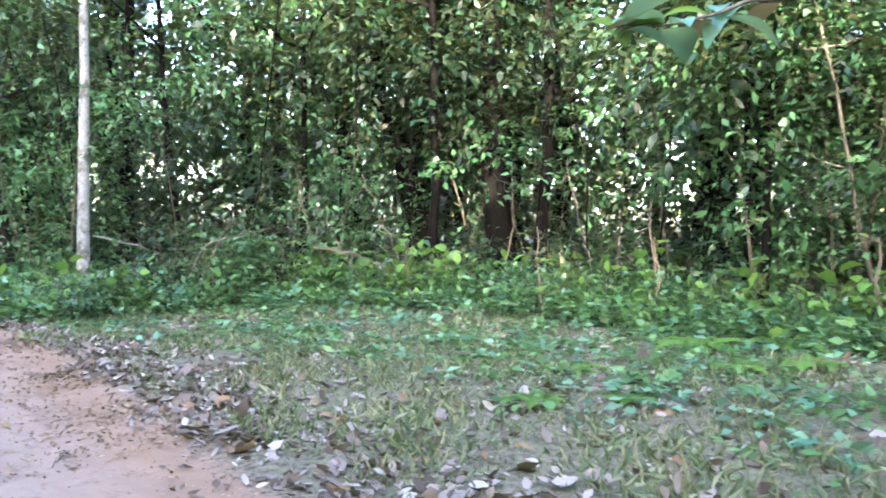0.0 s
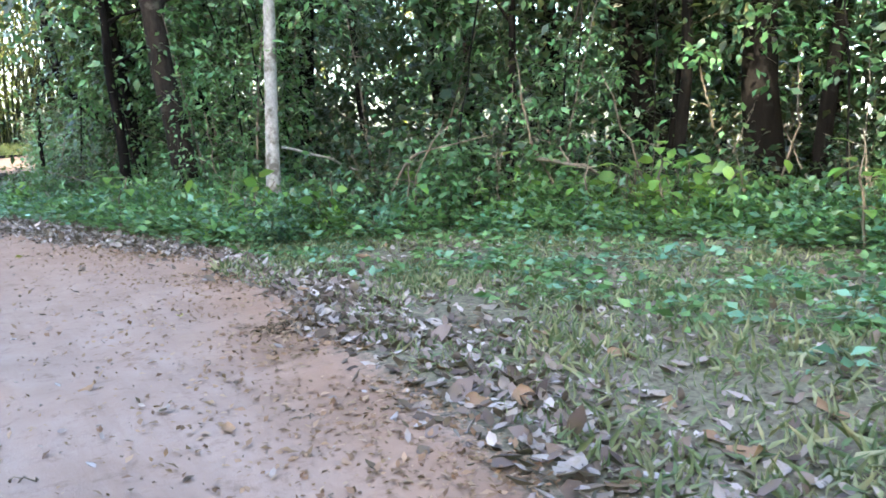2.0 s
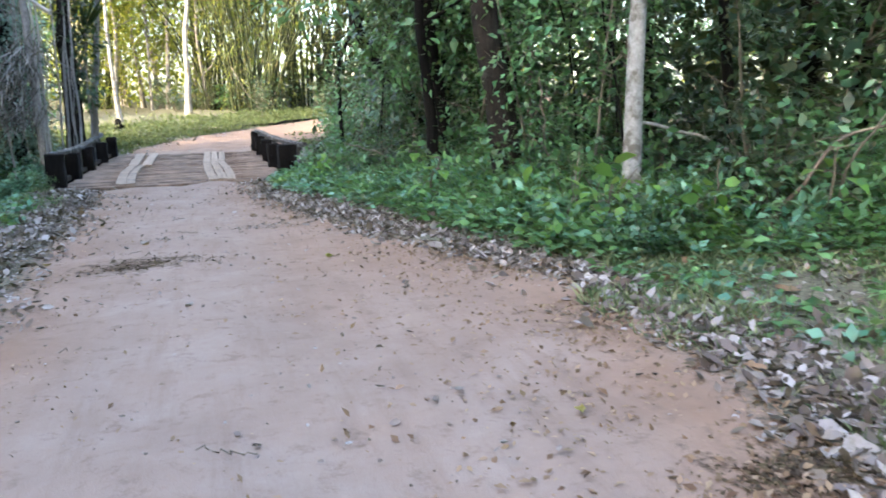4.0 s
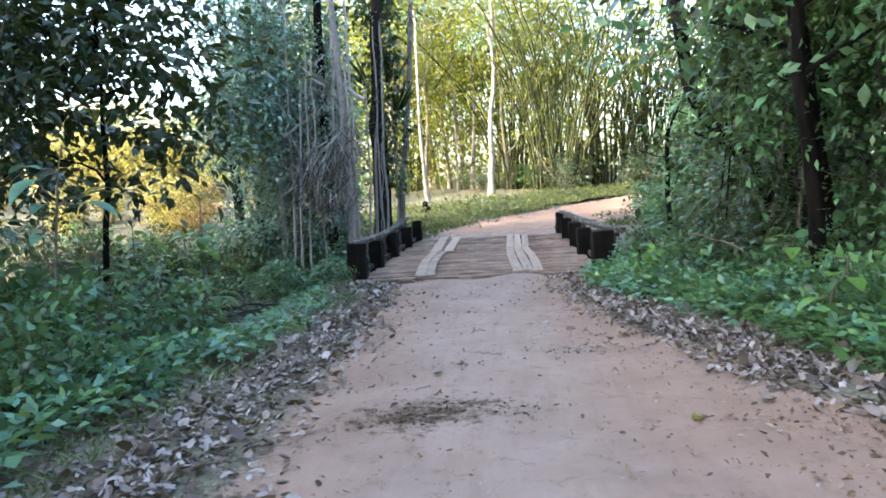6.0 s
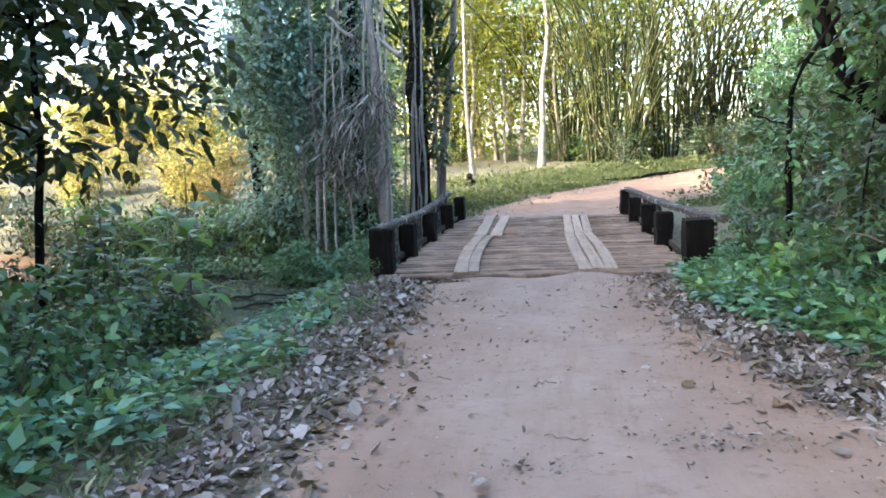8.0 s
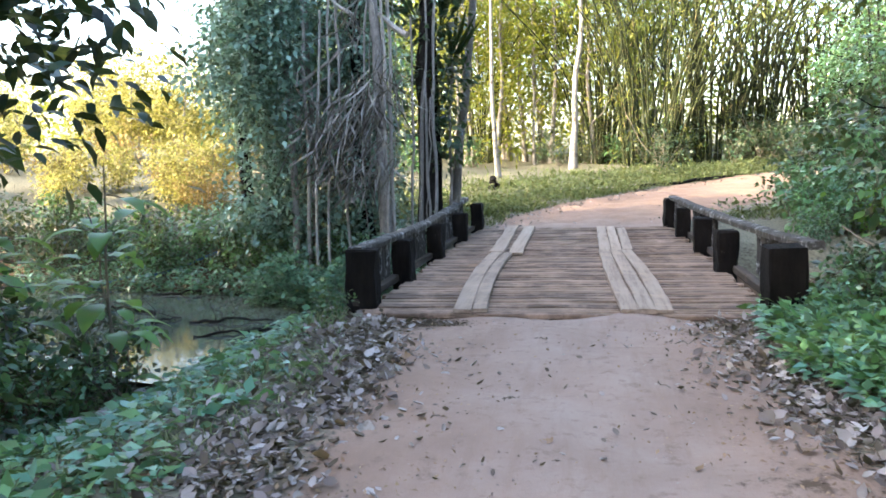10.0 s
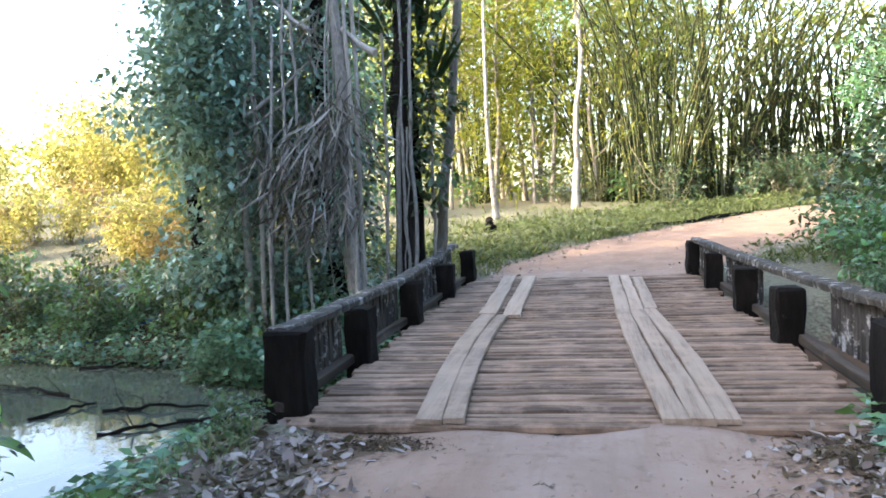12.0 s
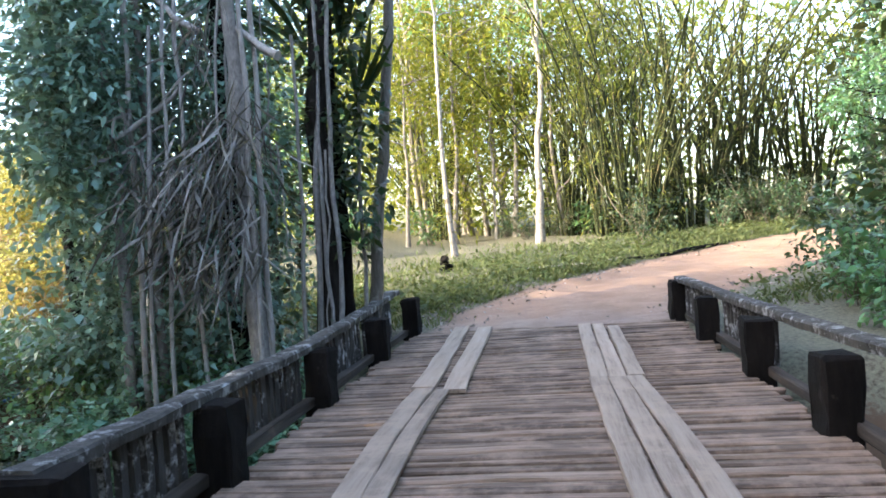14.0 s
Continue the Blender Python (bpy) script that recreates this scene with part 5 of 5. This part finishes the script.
# dark bent sapling and broken branch by the bridge
branch_thing("bent_sapling", "thin dark crooked sapling stem beside the bridge approach", "sapling", [on_ground(3.32, 21.9, -0.05), (3.36, 21.9, 0.8), (3.3, 21.9, 1.3), (3.36, 21.9, 1.75), (3.36, 21.8, 2.4), (3.6, 21.8, 2.8), (4.05, 21.8, 3.4), (4.5, 21.8, 4.6)], 0.05, 0.025, BARK_DARK_SHADED, 7)
branch_thing("broken_branch", "thick black crooked branch hanging in the bushes", "branch", [(3.55, 21.9, 4.6), (3.65, 21.9, 3.5), (3.77, 21.9, 3.0), (3.97, 21.9, 2.48), (4.45, 21.9, 2.04), (4.85, 21.9, 1.7), (5.3, 22.0, 0.3)], 0.12, 0.1, BARK_DARK_SHADED, 6, 9)
# pale sticks and dead branches in the wood
branch_thing("dead_branch", "pale thin dead branch leaning in the undergrowth", "branch", [(5.0, 12.9, 1.25), (5.7, 13.0, 1.1), (6.4, 13.2, 0.85), (7.0, 13.3, 0.3)], 0.02, 0.014, DEADWOOD, 3)
branch_thing("dead_branch", "twisted grey dead branch lying under the trees", "branch", [(7.6, 10.6, 1.05), (8.0, 10.2, 0.95), (8.5, 9.9, 0.7), (9.0, 9.6, 0.2)], 0.03, 0.02, TWIG, 4)
for k in range(34):
    ty = rng.uniform(0, 22)
    tx = wood_edge(ty) + 0.8 + rng.exponential(1.0)
    g = np.array(on_ground(tx, ty))
    e = g + (rng.normal(0, 0.9), rng.normal(0, 0.9), rng.uniform(0.8, 2.4))
    branch_thing("dead_branch", "thin grey-brown dead branch tangled in the undergrowth", "branch", [g, (g + e) / 2 + rng.normal(0, 0.15, 3), e], rng.uniform(0.012, 0.028), 0.008, TWIG, 4, 6)
for k in range(16):
    ty = rng.uniform(5, 21)
    tx = wood_edge(ty) + 0.8 + rng.exponential(0.8)
    g = np.array(on_ground(tx, ty))
    mid = g + (rng.normal(0, 0.5), rng.normal(0, 0.5), 2.2)
    branch_thing("liana", "thin dark liana hanging between trees", "liana", [g, mid, mid + (rng.normal(0, 0.6), rng.normal(0, 0.6), 2.5)], 0.016, 0.012, BARK_DARK_SHADED, 0, 5)
# log and sticks by the stream
branch_thing("log", "pale barkless log lying on the stream bank", "log", [on_ground(-4.15, 19.7, 0.05), on_ground(-4.5, 20.8, 0.07), on_ground(-4.95, 22.1, 0.06)], 0.1, 0.075, DEADWOOD, 0, 9)
for sx, sy, sl, sa in ((-6.2, 25.6, 1.4, 10), (-7.3, 26.4, 1.8, 160), (-4.9, 25.2, 1.6, 5), (-8.4, 28.2, 2.0, 12), (-5.6, 24.6, 1.1, 30), (-4.4, 26.0, 1.2, -8), (-7.0, 25.2, 0.9, 60)):
    dx, dy = sl * math.cos(radians(sa)), sl * math.sin(radians(sa))
    branch_thing("stick", "dark wet stick floating in the stream", "stick", [(sx, sy, WATER_Z + 0.01), (sx + dx / 2, sy + dy / 2, WATER_Z + 0.05), (sx + dx, sy + dy, WATER_Z + 0.02)], 0.03, 0.015, BARK_DARK_SHADED, 2)
# long poles along the far side of the road
branch_thing("pole", "long dark pole lying along the far roadside", "pole", [on_ground(2.1, 42.5, 0.05), on_ground(3.6, 43.6, 0.05), on_ground(5.2, 45.6, 0.06), on_ground(8.0, 50.0, 0.06), on_ground(11.0, 55.5, 0.06)], 0.07, 0.05, BARK_DARK_SHADED, 0)
branch_thing("pole", "long pale pole lying in the far grass", "pole", [on_ground(-1.6, 40.2, 0.06), on_ground(0.5, 42.3, 0.06), on_ground(2.4, 42.8, 0.06)], 0.04, 0.03, DEADWOOD, 0)
branch_thing("pole", "pale stick leaning against the bamboo", "pole", [on_ground(3.8, 51.3), (2.9, 51.8, 2.2), (2.2, 52.2, 3.6)], 0.026, 0.018, TWIG, 0)
branch_thing("stump", "short dark tree stump in the far grass", "stump", [on_ground(-2.9, 41.4, -0.05), on_ground(-2.9, 41.42, 0.2), on_ground(-2.92, 41.42, 0.42)], 0.17, 0.13, BARK_DARK_SHADED, 0, 9)


def debris_pile(x, y, wide, label, n=1100, mat=MULCH):
    q = Quads()
    off = rng.standard_normal((n, 3)) * (wide, wide * 0.5, 0.007)
    off[:, 2] = np.abs(off[:, 2]) + 0.004
    L = rng.uniform(0.015, 0.06, n)
    leaves(q, off, scatter_dirs(n, 0.12), L, L * 0.35)
    ob = new("debris_pile", q.mesh("debris_pile", mat))
    ob.location = on_ground(x, y)
    tagged(ob, label, "debris", kind="stuff")


debris_pile(-0.02, 13.7, 0.32, "dark brown heap of dry plant litter on the track")
debris_pile(2.95, 8.1, 0.17, "dark heap of twigs and litter at the road edge")
debris_pile(1.25, 15.6, 0.22, "grey scatter of trodden litter on the track", 200, LEAF_DRY)
debris_pile(0.2, 15.2, 0.2, "thin scatter of pale litter on the track", 90, LEAF_DRY)
debris_pile(1.75, 21.4, 0.2, "dark litter heaped at the foot of the deck")
debris_pile(-1.3, 21.6, 0.2, "dark litter heaped at the foot of the deck")
for k in range(46):
    py = rng.uniform(1, 21)
    px = rng.uniform(road_left(py) + 0.2, road_right(py) - 0.1)
    a = rng.uniform(0, 6.28)
    l = rng.uniform(0.08, 0.3)
    branch_thing("twig", "thin dry twig lying on the dirt track", "twig", [on_ground(px, py, 0.006), on_ground(px + l * math.cos(a), py + l * math.sin(a), 0.008)], 0.004, 0.003, TWIG, 0, 5)

# leafy branch that hangs in from above at the start
def overhang():
    ob = thing("overhanging_branch", "leafy branch with large bluish leaves hanging over the verge", "branch", at=pose(3.2, 1.9, 2.24))
    q = Quads()
    line = bent((1.6, -0.6, 0.5), (-0.25, 0.25, 0.05), 9, 0.03)
    tube(q, line, np.linspace(0.02, 0.006, 9), 6)
    part("stem", q.mesh("stem", TWIG), ob)
    for k in range(18):
        s = line[int(rng.integers(3, 9))]
        way = unit(rng.standard_normal(3) * (1, 1, 0.3) + (-0.4, 0, -0.12))
        L = rng.uniform(0.2, 0.34)
        part("leaf", blade(s + way * 0.04, way, L, 0.5, (LEAF_BLUE, LEAF_BLUE, LEAF_FRESH, LEAF_BLUE, LEAF_BROWN)[k % 5]), ob)


overhang()


def pebbles():
    q = Quads()
    cube = np.array([(-1, -1, -1), (1, -1, -1), (1, 1, -1), (-1, 1, -1), (-0.6, -0.6, 1), (0.6, -0.6, 1), (0.6, 0.6, 1), (-0.6, 0.6, 1)], float)
    faces = np.array([(0, 1, 5, 4), (1, 2, 6, 5), (2, 3, 7, 6), (3, 0, 4, 7), (4, 5, 6, 7)])
    n = 1500
    y = rng.uniform(0.5, 21.8, n)
    t = rng.random(n)
    x = road_left(y) + t * (road_right(y) - road_left(y))
    r = rng.uniform(0.002, 0.007, n) * np.where(rng.random(n) < 0.06, 2.0, 1.0)
    v = cube[None] * r[:, None, None] * (1.2, 1.0, 0.6) * rng.uniform(0.6, 1.4, (n, 8, 3)) + np.stack([x, y, height(x, y) + r * 0.3], -1)[:, None]
    f = faces[None] + 8 * np.arange(n)[:, None, None]
    q.add(v, f)
    tagged(new("pebbles", q.mesh("pebbles", CLOD, False)), "small pebbles and dirt clods on the track", "pebbles", kind="stuff")


pebbles()


def hose():
    t = np.linspace(0, 1, 22)
    pts = np.stack([-10.4 + 3.0 * t, 29.0 + 1.3 * t + 0.15 * np.sin(9 * t), np.zeros(22)], -1)
    pts[:, 2] = np.maximum(height(pts[:, 0], pts[:, 1]), WATER_Z) + 0.04
    q = Quads()
    tube(q, pts, 0.028, 7)
    m, nt, bsdf, out = shader("blue_plastic")
    col = ramp(nt, noise_of(nt, coords(nt), 8.0), [(0.3, (0.03, 0.08, 0.22)), (0.7, (0.06, 0.16, 0.38))])
    nt.links.new(col, bsdf.inputs["Base Color"])
    ob = thing("hose", "blue plastic water hose lying on the muddy bank", "hose")
    part("tube", q.mesh("tube", m), ob)


hose()


# ---- large fallen leaves and dust on the deck ----
def big_leaf_mesh(mat):
    """A big curled dry leaf with a midrib fold, about one unit long."""
    n = 8
    t = np.linspace(0, 1, n)
    w = 0.36 * np.sin(np.pi * np.clip(t * 0.92 + 0.05, 0, 1)) ** 0.8 * rng.uniform(0.8, 1.15, n)
    curl, roll_up, twist = rng.uniform(0.05, 0.22), rng.uniform(0.1, 0.4), rng.normal(0, 0.12)
    mid = np.stack([0.06 * np.sin(4 * t + rng.uniform(0, 6)), t - 0.5, 0.03 + curl * (2 * t - 1) ** 2], -1)
    q = Quads()
    rows = []
    for k, f in enumerate((-1, -0.5, 0, 0.5, 1)):
        p = mid.copy()
        p[:, 0] += f * w
        p[:, 2] += roll_up * w * abs(f) ** 1.6 + twist * f * (t - 0.5) + (abs(f) > 0.9) * rng.normal(0, 0.025, n)
        rows.append(p)
    v = np.stack(rows, 1)
    v[..., 2] -= v[..., 2].min()
    i, j = np.meshgrid(np.arange(n - 1), np.arange(4), indexing="ij")
    q.add(v, np.stack([i * 5 + j, i * 5 + j + 1, (i + 1) * 5 + j + 1, (i + 1) * 5 + j], -1))
    return q.mesh("fallen_leaf", mat)


def big_fallen_leaves():
    pale = [big_leaf_mesh(LEAF_ASH) for k in range(6)]
    brown = [big_leaf_mesh(LEAF_BROWN) for k in range(4)]

    def drop(x, y, size, tan):
        ob = new("fallen_leaf", (brown if tan else pale)[int(rng.integers(0, 4 if tan else 6))])
        ob.matrix_basis = pose(x, y, float(height(x, y)) + 0.012, rng.normal(0, 12), rng.normal(0, 12), rng.uniform(0, 360)) @ Matrix.Scale(size, 4)
        tagged(ob, "large brown curled dry leaf on the verge" if tan else "large pale grey curled dry leaf on the verge", "leaf", "large fallen leaves")

    for k in range(190):
        y = rng.uniform(1.5, 12.5)
        x = road_right(y) + 0.1 + rng.exponential(1.1)
        if x < wood_edge(y):
            drop(x, y, rng.uniform(0.1, 0.2), rng.random() < 0.35)
    for k in range(70):
        y = rng.uniform(11, 21)
        drop(road_right(y) + rng.normal(0.35, 0.3), y, rng.uniform(0.07, 0.14), rng.random() < 0.45)
    for k in range(95):
        y = rng.uniform(6, 21)
        drop(road_left(y) - rng.normal(0.45, 0.4), y, rng.uniform(0.07, 0.15), rng.random() < 0.45)
    for k in range(26):
        y = rng.uniform(3, 20)
        drop(rng.uniform(road_left(y), road_right(y)), y, rng.uniform(0.05, 0.12), rng.random() < 0.6)


big_fallen_leaves()


def bright_leaves():
    """A few freshly fallen orange and yellow leaves."""
    for x, y, size, mat, word in ((-1.35, 13.6, 0.11, LEAF_SEAR, "orange"), (-0.95, 14.0, 0.1, LEAF_SEAR, "orange"), (-1.6, 13.3, 0.09, LEAF_SEAR, "orange"), (1.75, 13.4, 0.12, LEAF_SUN_GOLD, "yellow"), (5.4, 2.6, 0.12, LEAF_SEAR, "orange"), (2.35, 9.0, 0.09, LEAF_SUN_GOLD, "yellow")):
        ob = new("fallen_leaf", big_leaf_mesh(mat))
        ob.matrix_basis = pose(x, y, float(height(x, y)) + 0.012, 4, -6, rng.uniform(0, 360)) @ Matrix.Scale(size, 4)
        tagged(ob, "freshly fallen %s leaf on the dirt verge" % word, "leaf", "bright fallen leaves")


bright_leaves()


def leaf_crumbs():
    """Dark broken leaf bits along both road edges."""
    q = Quads()
    n = 19000
    y = rng.uniform(0.5, 22, n)
    u = rng.normal(0.0, 0.4, n) - (rng.random(n) < 0.22) * rng.exponential(0.5, n)
    x = np.where(rng.random(n) < 0.58, road_right(y) + u, road_left(y) - u)
    more = rng.random(n) < 0.3
    y = np.where(more, rng.uniform(5, 13.5, n), y)
    x = np.where(more, road_right(y) + 0.15 - rng.exponential(0.65, n), x)
    L = rng.uniform(0.01, 0.045, n) * np.where(more, 1.5, 1.0)
    tilt = unit(rng.standard_normal((n, 3)) * 0.35 + (0, 0, 1))
    leaves(q, np.stack([x, y, height(x, y) + rng.uniform(0.003, 0.014, n)], -1), np.cross(tilt, scatter_dirs(n)), L, L * 0.5, tilt)
    tagged(new("leaf_crumbs", q.mesh("leaf_crumbs", LEAF_BROWN)), "broken brown leaf bits along the road edges", "leaf litter", kind="stuff")


leaf_crumbs()


def deck_dust(bridge):
    """Dirt trodden into the gaps of the deck, thickest towards the far end."""
    xs, ys = np.linspace(-2.0, 2.0, 100), np.linspace(22.0, 31.95, 250)
    X, Y = np.meshgrid(xs, ys, indexing="ij")
    wave = sum(np.sin(a * X + b * Y + c) for a, b, c in ((3.1, 1.7, 0.4), (-4.3, 2.9, 2.0), (6.7, -4.1, 1.1), (1.9, 7.3, 4.0), (9.1, 8.3, 0.6))) / 5
    amount = 0.55 * wave + 0.5 * np.exp(-((X + 0.15) / 0.65) ** 2) + 0.055 * (Y - 27) - 0.3
    Z = -0.026 + 0.03 * np.clip(amount, -0.6, 0.85) + rng.normal(0, 0.001, X.shape)
    i, j = np.meshgrid(np.arange(99), np.arange(249), indexing="ij")
    keep = amount[:-1, :-1] > -0.15
    f = np.stack([i * 250 + j, (i + 1) * 250 + j, (i + 1) * 250 + j + 1, i * 250 + j + 1], -1)[keep]
    q = Quads()
    q.add(np.stack([X, Y, Z], -1), f)
    tagged(part("dust", q.mesh("dust", DUST), bridge, "dry dirt trodden into the deck gaps"), kind="stuff")


deck_dust(BRIDGE)
